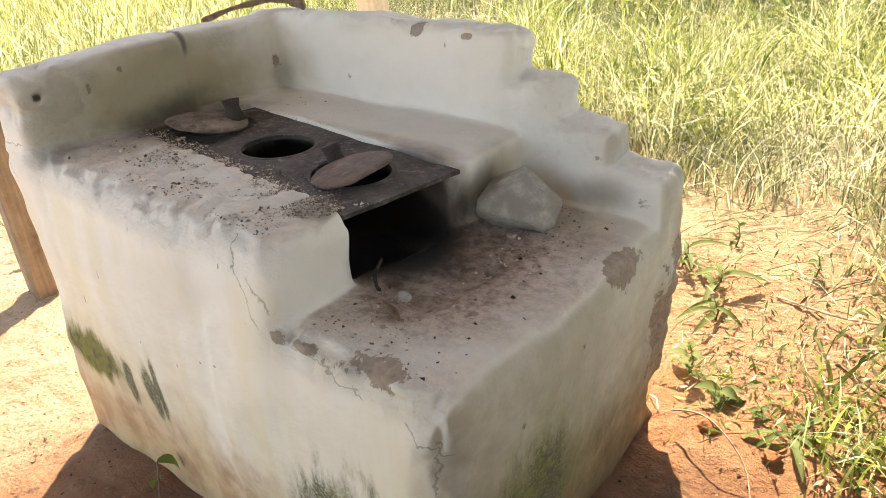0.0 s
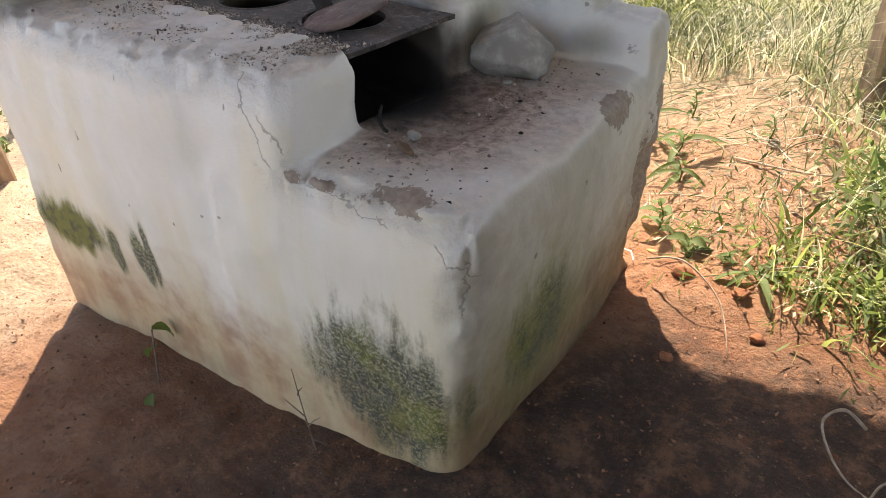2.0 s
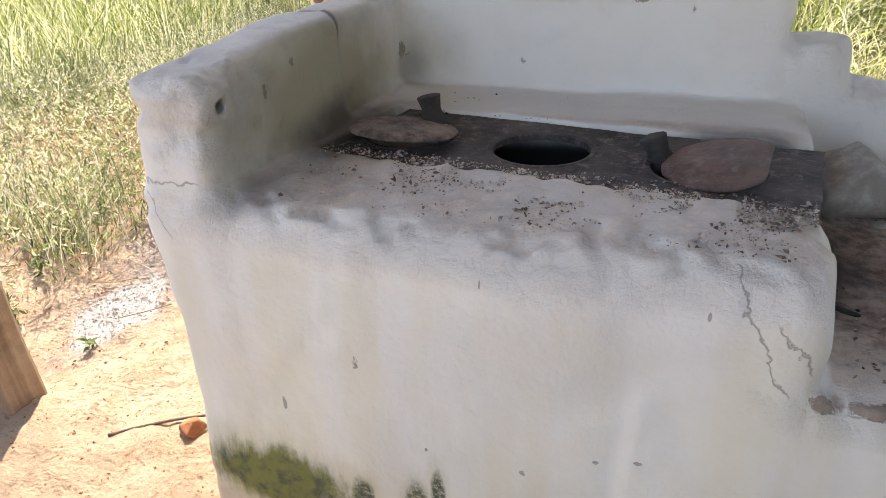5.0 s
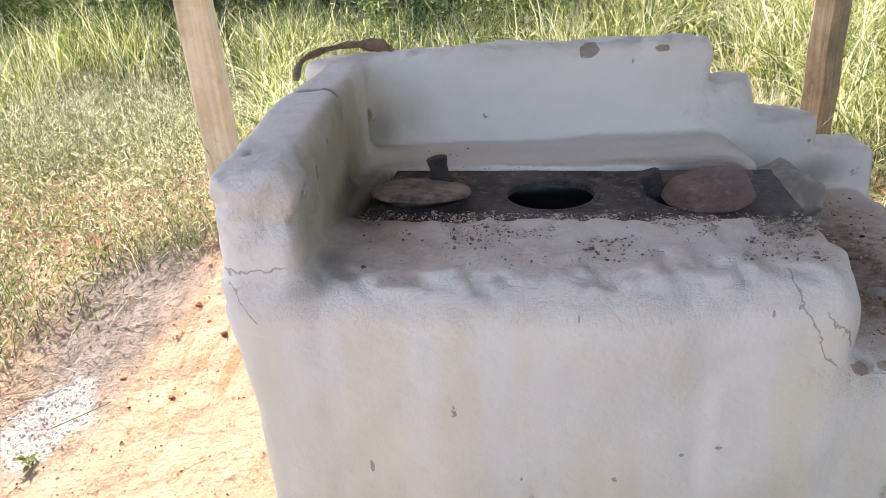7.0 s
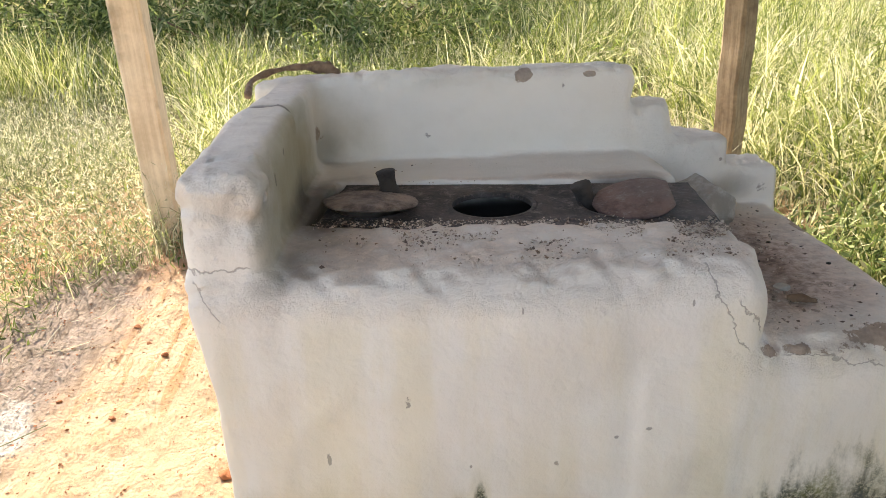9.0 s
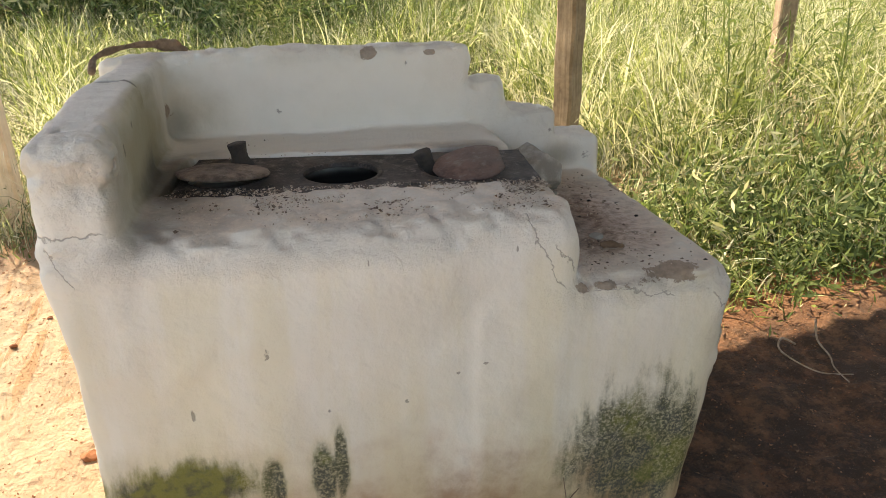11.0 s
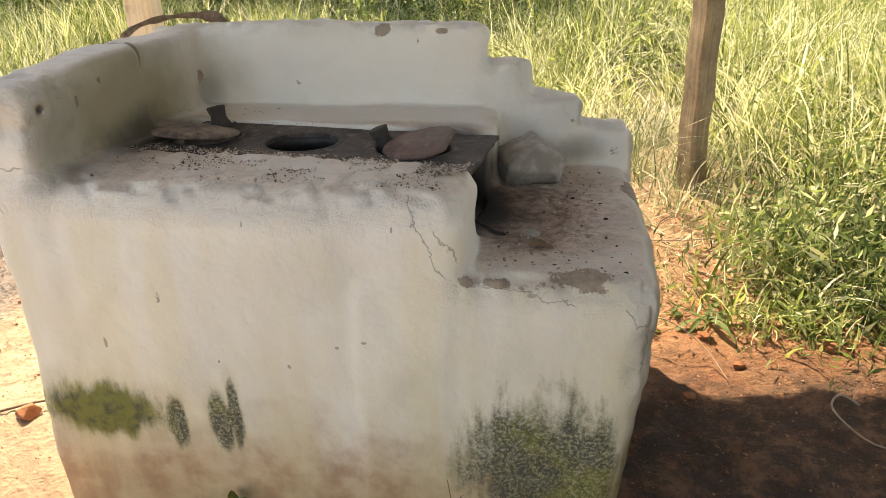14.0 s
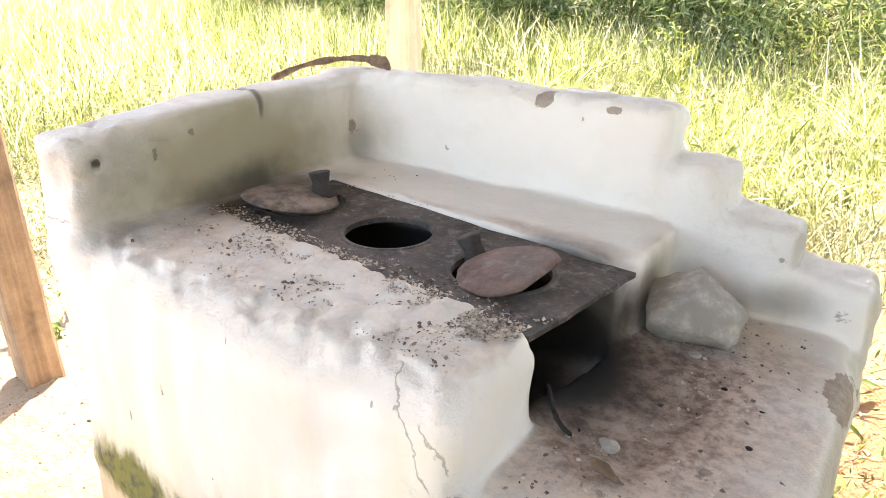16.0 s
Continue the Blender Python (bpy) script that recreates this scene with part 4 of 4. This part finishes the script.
for pts, r, mat, label in (
        ([(2.07, 0.575, 0.01), (2.02, 0.585, 0.03), (1.985, 0.545, 0.02), (2.01, 0.48, 0.0), (2.06, 0.42, 0.0), (2.13, 0.37, 0.0)], 0.004, DRY_TWIG, "bleached curled root on shaded red soil"),
        ([(2.19, 0.64, 0.05), (2.15, 0.57, 0.02), (2.15, 0.50, 0.0), (2.11, 0.43, 0.0), (2.09, 0.34, 0.0)], 0.004, DRY_TWIG, "bleached forked root on shaded red soil"),
        ([(-0.62, 0.28, 0.0), (-0.5, 0.36, 0.0), (-0.36, 0.42, 0.02), (-0.24, 0.44, 0.0)], 0.005, BARK, "thin dry twig on sunlit soil"),
        ([(1.45, 0.95, 0.05), (1.56, 0.90, 0.10), (1.68, 0.84, 0.05), (1.75, 0.70, 0.0)], 0.003, DRY_TWIG, "thin dry runner lying over the soil"),
        ([(1.75, 1.45, 0.0), (1.95, 1.30, 0.02), (2.2, 1.28, 0.0), (2.45, 1.2, 0.01)], 0.004, BARK, "thin dry stalk lying on litter"),
        ([(1.5, 1.75, 0.0), (1.72, 1.62, 0.03), (1.95, 1.66, 0.01), (2.2, 1.56, 0.0)], 0.005, DRY_TWIG, "thin dry stalk lying on litter")):
    line = curve_points(ground_line(pts), 6)
    tagged(part("dry_twig", rod(line, [r * (1 - 0.5 * i / len(line)) for i in range(len(line))], 6, None, 1, 0.1), mat), label, "twig", "twigs on the ground")


# ---- plants ----
def blades(name, x, y, height, width, lean, material, label, category, seed, rows=3, heading=None):
    """Grass: each blade a tapering ribbon that bends over."""
    rng = np.random.RandomState(seed)
    m = len(x)
    ang = rng.uniform(0, 2 * np.pi, m) if heading is None else heading + rng.normal(0, 0.7, m)
    out, flat = np.stack([np.cos(ang), np.sin(ang)], 1), rng.uniform(0, 2 * np.pi, m)
    side = np.stack([np.cos(flat), np.sin(flat)], 1)
    z0 = ground_z(x, y) - 0.01
    verts = np.zeros((m, rows + 1, 2, 3))
    for k in range(rows + 1):
        t = k / rows
        w = width * (1 - 0.88 * t ** 1.5) * (0.7 if k == 0 else 1)
        reach = lean * height * t ** 2
        cx, cy = x + out[:, 0] * reach, y + out[:, 1] * reach
        cz = z0 + height * (t - 0.38 * np.clip(lean, 0, 1.2) * t ** 3)
        for j, sgn in enumerate((-0.5, 0.5)):
            verts[:, k, j, 0] = cx + side[:, 0] * w * sgn
            verts[:, k, j, 1] = cy + side[:, 1] * w * sgn
            verts[:, k, j, 2] = cz
    base = np.arange(m)[:, None] * (2 * (rows + 1))
    f = np.concatenate([np.stack([base + 2 * k, base + 2 * k + 1, base + 2 * k + 3, base + 2 * k + 2], -1) for k in range(rows)], 1)
    return tagged(mesh_ob(name, verts.reshape(-1, 3), f.reshape(-1, 4), material), label, category, kind="stuff")


def tufts(rng, cx, cy, each, spread_):
    x = np.repeat(cx, each) + rng.normal(0, spread_, len(cx) * each)
    y = np.repeat(cy, each) + rng.normal(0, spread_, len(cx) * each)
    return x, y


def meadow_edge(x, y, rng):
    """True where tall grass grows: beyond the bare soil round the shelter."""
    wob = 0.25 * lattice(np.stack([x, y, 0 * x], 1), 1.5, 40)
    east = (x > 2.12 + wob - 0.25 * np.clip(1.6 - y, 0, 0.8)) & (y > 1.05 + wob)
    north = y > 3.3 + wob
    return (east | north) & (x > -0.9 + wob - 0.3 * (y - 3))


rng = np.random.RandomState(21)
cx, cy = rng.uniform(-2.5, 7.0, 5200), rng.uniform(0.9, 6.2, 5200)
ok = meadow_edge(cx, cy, rng) & (lattice(np.stack([cx, cy, 0 * cx], 1), 2.6, 44) > -0.28)
gx_, gy_ = tufts(rng, cx[ok], cy[ok], 11, 0.06)
m = len(gx_)
near_edge = np.clip((gy_ - 0.9) / 1.2, 0.45, 1) * (1 + 0.45 * lattice(np.stack([gx_, gy_, 0 * gx_], 1), 1.2, 45)) * np.where((gx_ < 2.1) & (gy_ < 4.6), 0.75, 1.0)
blades("tall_grass", gx_, gy_, rng.uniform(0.30, 0.78, m) * near_edge, rng.gamma(3.0, 0.0025, m) + 0.002, rng.uniform(0.1, 1.5, m), GRASS, "tall yellow-green grass lit from behind", "grass", 22, 5)
cx, cy = rng.uniform(-9, 12, 6500), rng.uniform(5.6, 10.5, 6500)
gx_, gy_ = tufts(rng, cx, cy, 8, 0.09)
m = len(gx_)
blades("tall_grass", gx_, gy_, rng.uniform(0.5, 1.15, m) * np.interp(gx_, [0.5, 3.0], [0.72, 1.0]) * (1 + 0.35 * lattice(np.stack([gx_, gy_, 0 * gx_], 1), 0.8, 46)), rng.uniform(0.007, 0.015, m), rng.uniform(0.1, 0.7, m), GRASS, "tall dense grass before the thicket", "grass", 23)

cx, cy = rng.uniform(-16, -3.4, 5200), rng.uniform(-2.0, 9.0, 5200)
gx_, gy_ = tufts(rng, cx, cy, 8, 0.10)
m = len(gx_)
blades("tall_grass", gx_, gy_, rng.uniform(0.25, 0.8, m), rng.uniform(0.006, 0.014, m), rng.uniform(0.1, 0.9, m), GRASS, "bright open grass beyond the sandy soil", "grass", 33)

# thin dry weeds and short grass on the soil west of the stove
cx, cy = rng.uniform(-6.0, 0.3, 3600), rng.uniform(0.6, 6.0, 3600)
k = lattice(np.stack([cx, cy, 0 * cx], 1), 1.1, 41)
ok = ((cy > 1.72 + 0.7 * np.clip(cx + 1.2, 0, 1.2) + 0.25 * k) | ((cx < -1.22 + 0.2 * k) & (cy > 0.95 + 0.3 * k))) & (k > -0.2)
gx_, gy_ = tufts(rng, cx[ok], cy[ok], 9, 0.05)
m = len(gx_)
blades("dry_grass", gx_, gy_, rng.uniform(0.10, 0.46, m), rng.uniform(0.0025, 0.006, m), rng.uniform(0.1, 1.3, m), DRY_GRASS, "sparse dry grass and weeds on sandy soil", "grass", 24)
# sparse short grass and straw between the stove and the meadow
cx, cy = rng.uniform(0.3, 2.6, 700), rng.uniform(1.2, 3.6, 700)
ok = lattice(np.stack([cx, cy, 0 * cx], 1), 2.2, 42) > 0.12 - 0.40 * (cy - 2.5)
gx_, gy_ = tufts(rng, cx[ok], cy[ok], 9, 0.05)
m = len(gx_)
blades("short_grass", gx_, gy_, rng.uniform(0.08, 0.38, m), rng.uniform(0.004, 0.009, m), rng.uniform(0.3, 1.2, m), DRY_GRASS, "thin grass growing through dry litter", "grass", 25)


def undergrowth(name, cx, cy, top, each, size, material, label, seed):
    """Small leaves in loose clumps over the ground."""
    rng = np.random.RandomState(seed)
    x, y = tufts(rng, cx, cy, each, 0.11)
    m = len(x)
    c = np.stack([x, y, ground_z(x, y) + rng.uniform(0.02, 1.0, m) * np.repeat(top, each)], 1)
    a, b = rng.normal(0, 1, (m, 3)) + np.array([0, 0, 0.9]), rng.normal(0, 1, (m, 3))
    a /= np.linalg.norm(a, axis=1)[:, None]
    b -= a * (a * b).sum(1)[:, None]
    b /= np.linalg.norm(b, axis=1)[:, None]
    ln, wd = size * rng.uniform(0.4, 1.7, (m, 1)), size * rng.uniform(0.07, 0.30, (m, 1))
    v = np.stack([c - a * ln, c + b * wd, c + a * ln, c - b * wd], 1)
    return tagged(mesh_ob(name, v.reshape(-1, 3), np.arange(m * 4).reshape(-1, 4), material), label, "undergrowth", kind="stuff")


cx, cy = rng.uniform(-5.5, 1.5, 2600), rng.uniform(0.9, 7.2, 2600)
ok = (lattice(np.stack([cx, cy, 0 * cx], 1), 1.9, 47) > -0.12) & (cy > 1.78 + 0.75 * np.clip(cx + 1.2, 0, 1.4)) | (cx < -1.34 + 0.1 * np.sin(4 * cy)) & (cy > 0.3)
undergrowth("undergrowth", cx[ok], cy[ok], rng.uniform(0.12, 0.50, ok.sum()) * np.clip(0.4 + 0.5 * (cy[ok] - 0.6), 0.35, 1), 46, 0.015, DRY_GRASS, "pale weedy undergrowth on sandy soil", 28)
cx, cy = rng.uniform(-4.5, -0.6, 1000), rng.uniform(0.5, 4.2, 1000)
ok = (cy > 1.62 + 0.75 * np.clip(cx + 1.2, 0, 1.4)) | (cx < -1.32 + 0.1 * np.sin(5 * cy))
undergrowth("undergrowth", cx[ok], cy[ok], rng.uniform(0.05, 0.30, ok.sum()), 50, 0.017, DRY_GRASS, "grey-green herbs at the edge of the sandy soil", 36)
ok &= rng.rand(1000) < 0.4
undergrowth("undergrowth", cx[ok], cy[ok], rng.uniform(0.05, 0.34, ok.sum()), 34, 0.020, WEED, "green leafy herbs at the edge of the sandy soil", 37)
cx, cy = rng.uniform(-4, 7.0, 1100), rng.uniform(1.2, 8.0, 1100)
ok = meadow_edge(cx, cy, rng)
undergrowth("undergrowth", cx[ok], cy[ok], rng.uniform(0.2, 0.8, ok.sum()), 34, 0.030, WEED, "green leafy weeds between the grasses", 29)
cx, cy = rng.uniform(-5, 7.0, 1300), rng.uniform(1.8, 7.5, 1300)
ok = meadow_edge(cx, cy, rng)
undergrowth("seed_heads", cx[ok], cy[ok], rng.uniform(0.45, 0.95, ok.sum()), 26, 0.014, DRY_GRASS, "pale seed heads and dry tips in the grass", 31)
# shade low among the grass put into these leaves' darker colour
cx, cy = rng.uniform(1.95, 3.6, 150), rng.uniform(0.92, 1.9, 150)
ok = cy > 1.0 + 0.9 * np.clip(2.35 - cx, 0, 1)
undergrowth("undergrowth", cx[ok], cy[ok], rng.uniform(0.06, 0.36, ok.sum()), 70, 0.030, THICKET, "leafy weeds at the foot of the tall grass, coloured dark for shade", 34)
cx, cy = rng.uniform(1.3, 2.4, 120), rng.uniform(1.2, 3.2, 120)
undergrowth("undergrowth", cx, cy, rng.uniform(0.03, 0.20, 120), 22, 0.016, DRY_GRASS, "small pale weeds scattered over dry soil", 35)
cx, cy = rng.uniform(1.4, 3.4, 90), rng.uniform(0.80, 1.25, 90)
ok = cy > 0.88 + 0.10 * np.sin(5 * cx)
undergrowth("undergrowth", cx[ok], cy[ok], rng.uniform(0.03, 0.14, ok.sum()), 24, 0.020, WEED, "low weeds along the edge of the bare soil", 30)


def straw(name, x, y, material, label, seed):
    """Dead stalks and blades lying on the ground."""
    rng = np.random.RandomState(seed)
    m = len(x)
    ang, length, w = rng.uniform(0, 2 * np.pi, m), rng.uniform(0.04, 0.24, m), rng.uniform(0.0012, 0.004, m)
    dx, dy = np.cos(ang) * length / 2, np.sin(ang) * length / 2
    v = np.zeros((m, 3, 2, 3))
    for k, t in enumerate((-1, 0, 1)):
        px, py = x + dx * t + (0 if t else 1) * -dy * 0.15, y + dy * t + (0 if t else 1) * dx * 0.15
        pz = ground_z(px, py) + rng.uniform(0.003, 0.03, m)
        for j, s_ in enumerate((-0.5, 0.5)):
            v[:, k, j] = np.stack([px - np.sin(ang) * w * s_, py + np.cos(ang) * w * s_, pz + 0.002 * j], 1)
    b = np.arange(m)[:, None] * 6
    f = np.concatenate([np.stack([b + 2 * k, b + 2 * k + 1, b + 2 * k + 3, b + 2 * k + 2], -1) for k in range(2)], 1)
    return tagged(mesh_ob(name, v.reshape(-1, 3), f.reshape(-1, 4), material), label, "litter", kind="stuff")


cx, cy = rng.uniform(0.4, 3.4, 3600), rng.uniform(1.25, 4.0, 3600)
ok = rng.rand(3600) < np.clip((cy - 1.1 + 0.5 * lattice(np.stack([cx, cy, 0 * cx], 1), 2.5, 43)) / 1.8, 0.03, 1)
straw("dead_grass", cx[ok], cy[ok], DRY_GRASS, "pale dead grass stalks lying on the soil", 26)
cx, cy = rng.uniform(1.35, 2.9, 170), rng.uniform(0.92, 1.9, 170)
straw("dead_grass", cx, cy, DRY_GRASS, "scattered dead stalks over red soil", 32)
cx, cy = rng.uniform(-3.5, -0.9, 260), rng.uniform(0.8, 4.0, 260)
straw("dead_grass", cx, cy, DRY_GRASS, "dead grass stalks lying on sandy soil", 27)


def leaf_mesh(name, length, width, droop, material):
    """A single leaf with a folded middle, pointing along +x."""
    bm = bmesh.new()
    rows = []
    for i in range(6):
        t = i / 5
        w = width * math.sin(math.pi * min(0.08 + 0.92 * t, 0.985)) ** 0.8
        x, z = length * t, length * (0.35 * t - droop * t * t)
        rows.append([bm.verts.new((x, -w / 2, z + 0.25 * w)), bm.verts.new((x, 0, z)), bm.verts.new((x, w / 2, z + 0.25 * w))])
    for a, b in zip(rows, rows[1:]):
        for k in range(2):
            bm.faces.new((a[k], a[k + 1], b[k + 1], b[k]))
    me = bpy.data.meshes.new(name)
    for f in bm.faces:
        f.smooth = True
    bm.to_mesh(me)
    bm.free()
    me.materials.append(material)
    return me


LEAVES = {"broad": leaf_mesh("leaf", 0.085, 0.048, 0.55, WEED), "long": leaf_mesh("leaf", 0.16, 0.026, 0.75, WEED), "small": leaf_mesh("leaf", 0.045, 0.022, 0.4, WEED),
          "strap": leaf_mesh("leaf", 0.24, 0.028, 0.95, WEED)}


def weed(x, y, kind, height, count, label, seed, group="weeds beside the stove"):
    """A low plant: a stem, and leaves set round it."""
    rng = random.Random(seed)
    root = new("weed")
    root.location = (x, y, float(ground_z(x, y)) - 0.01)
    height *= 0.75
    top = Vector((rng.uniform(-0.3, 0.3) * height, rng.uniform(-0.3, 0.3) * height, height))
    part("stem", rod([(0, 0, 0), top * 0.5 + Vector((0.01, 0.01, 0)), top], [0.004, 0.003, 0.0015], 6), WEED, root)
    for k in range(count):
        t = 0.1 + 0.9 * k / count
        ob = new("leaf", LEAVES[kind])
        ob.parent = root
        sc = rng.uniform(0.5, 1.05)
        ob.matrix_basis = Matrix.Translation(top * t) @ pose(0, 0, 0, rng.uniform(-25, 25), rng.uniform(-35, 10), k * 137.5 + rng.uniform(-25, 25)) @ Matrix.Diagonal((sc, sc, sc, 1))
    return tagged(root, label, "weed", group)


SOFT, STRAP, HERB = "green weed with broad soft leaves on bare soil", "low plant with long strap-shaped green leaves", "small leafy green herb among dry litter"
for i, (x, y, kind, h, c, label) in enumerate((
        (1.40, 1.22, "broad", 0.16, 8, SOFT), (1.52, 1.14, "broad", 0.08, 6, SOFT), (1.63, 1.10, "small", 0.08, 9, HERB), (1.74, 1.04, "long", 0.06, 8, STRAP), (1.90, 1.02, "small", 0.07, 9, HERB),
        (2.02, 1.06, "long", 0.07, 8, STRAP), (2.14, 1.00, "strap", 0.06, 8, STRAP), (2.26, 1.06, "broad", 0.12, 9, SOFT), (2.38, 1.12, "strap", 0.10, 10, STRAP), (2.50, 1.16, "strap", 0.12, 12, STRAP),
        (2.62, 1.05, "broad", 0.16, 12, SOFT), (2.75, 1.2, "broad", 0.20, 14, SOFT), (2.9, 1.1, "long", 0.16, 12, STRAP), (1.36, 1.55, "long", 0.12, 8, STRAP),
        (1.28, 1.75, "long", 0.14, 9, STRAP), (1.58, 1.9, "small", 0.14, 10, HERB), (1.24, 2.1, "small", 0.16, 10, HERB), (1.1, 1.9, "long", 0.16, 10, STRAP), (2.34, 0.93, "long", 0.07, 9, STRAP),
        (-1.02, 0.62, "small", 0.06, 10, HERB), (-1.28, 0.52, "small", 0.10, 14, HERB), (-1.42, 0.66, "small", 0.10, 14, HERB), (-1.36, 0.42, "broad", 0.10, 10, SOFT), (-1.55, 0.9, "small", 0.12, 12, HERB))):
    weed(x, y, kind, h, c, label, 60 + i)

# a shrivelled seedling and a bare twig before the stove
seedling = new("seedling")
seedling.location = (0.50, -0.08, -0.01)
part("stem", rod(curve_points([(0, 0, 0), (-0.03, 0.03, 0.07), (-0.04, 0.05, 0.15)], 4), [0.0025] * 9, 5), BARK, seedling)
for k, (dx, dy, dz, rz, sc) in enumerate(((0.03, -0.04, 0.03, -60, 0.6), (-0.04, 0.05, 0.15, 80, 0.9), (-0.03, 0.04, 0.10, 190, 0.7))):
    ob = new("leaf", LEAVES["broad"])
    ob.parent = seedling
    ob.matrix_basis = pose(dx, dy, dz, 10, 40, rz) @ Matrix.Diagonal((sc, sc, sc, 1))
tagged(seedling, "wilting seedling in shaded trodden soil", "seedling")
sprig = rod(curve_points([(1.04, -0.05, 0.0), (1.01, -0.045, 0.12), (0.985, -0.04, 0.27)], 5), [0.0028 - 0.0002 * i for i in range(11)], 5)
for (ax, az), (bx, bz) in (((1.012, 0.11), (1.06, 0.17)), ((1.005, 0.14), (0.955, 0.17)), ((0.995, 0.20), (1.02, 0.24)), ((1.02, 0.07), (1.075, 0.09))):
    rod([(ax, -0.045, az), ((ax + bx) / 2, -0.05, (az + bz) / 2 + 0.005), (bx, -0.05, bz)], [0.0018, 0.0014, 0.0008], 5, sprig)
tagged(part("bare_sprig", sprig, BARK), "bare dry sprig growing at the foot of the stove", "sprig")


# stalks with pointed leaves standing out of the grass
def stalk(x, y, height, seed):
    rng = random.Random(seed)
    root = new("tall_weed")
    root.location = (x, y, float(ground_z(x, y)) - 0.02)
    top = Vector((rng.uniform(-0.1, 0.1), rng.uniform(-0.1, 0.1), height))
    part("stem", rod([(0, 0, 0), top * 0.5 + Vector((0.02, 0, 0)), top], [0.006, 0.005, 0.002], 6), WEED, root)
    for k in range(22):
        ob = new("leaf", LEAVES["long"])
        ob.parent = root
        sc = rng.uniform(0.7, 1.1)
        ob.matrix_basis = Matrix.Translation(top * (0.35 + 0.65 * k / 22)) @ pose(0, 0, 0, rng.uniform(-20, 20), rng.uniform(-40, -5), k * 137.5) @ Matrix.Diagonal((sc, sc, sc, 1))
    return tagged(root, "tall weed stalk with pointed pale green leaves", "weed", "weeds in the tall grass")


for i, (x, y, h) in enumerate(((1.0, 5.4, 1.05), (1.45, 5.6, 1.15), (1.9, 5.3, 1.1), (0.6, 6.0, 1.0), (2.3, 5.8, 1.2), (-0.6, 5.2, 0.9), (3.2, 3.2, 1.1), (2.9, 2.4, 0.9), (3.8, 2.6, 1.0))):
    stalk(x, y, h, 90 + i)


def shrub(x, y, width, height, leaves, seed):
    """A bush: limbs from the ground, and a ragged crown of small leaves."""
    rng = np.random.RandomState(seed)
    root = new("shrub")
    root.location = (x, y, float(ground_z(x, y)) - 0.05)
    clumps = np.stack([rng.normal(0, width * 0.33, 26), rng.normal(0, width * 0.25, 26), height * rng.uniform(0.12, 0.95, 26)], 1)
    for c in clumps[:7]:
        part("limb", rod([(0, 0, 0), (c[0] * 0.4, c[1] * 0.4, c[2] * 0.6), tuple(c)], [0.03, 0.018, 0.006], 5), BARK, root)
    pick = rng.randint(0, 26, leaves)
    c = clumps[pick] + rng.normal(0, 1, (leaves, 3)) * np.array([0.22, 0.22, 0.20]) * width * 0.5
    c[:, 2] = np.abs(c[:, 2])
    a, b = rng.normal(0, 1, (leaves, 3)), rng.normal(0, 1, (leaves, 3))
    a /= np.linalg.norm(a, axis=1)[:, None]
    b -= a * (a * b).sum(1)[:, None]
    b /= np.linalg.norm(b, axis=1)[:, None]
    ln, wd = rng.uniform(0.03, 0.10, (leaves, 1)), rng.uniform(0.005, 0.014, (leaves, 1))
    v = np.stack([c - a * ln, c + b * wd, c + a * ln, c - b * wd], 1)
    mesh_ob("crown", v.reshape(-1, 3), np.arange(leaves * 4).reshape(-1, 4), THICKET, root)
    return tagged(root, "dense dark green shrub behind the grass", "shrub", "shrubs behind the meadow")


rng = np.random.RandomState(77)
for i in range(9):
    shrub(-9.0 + 1.45 * i + rng.uniform(-0.4, 0.4), 7.9 + rng.uniform(-0.5, 0.7), rng.uniform(2.0, 2.7), rng.uniform(1.5, 2.2), 14000, 100 + i)
for i in range(7):
    shrub(3.4 + 1.8 * i + rng.uniform(-0.5, 0.5), 12.5 + rng.uniform(-0.8, 1.2) - 0.5 * i, rng.uniform(2.6, 3.6), rng.uniform(1.8, 2.6), 8000, 120 + i)
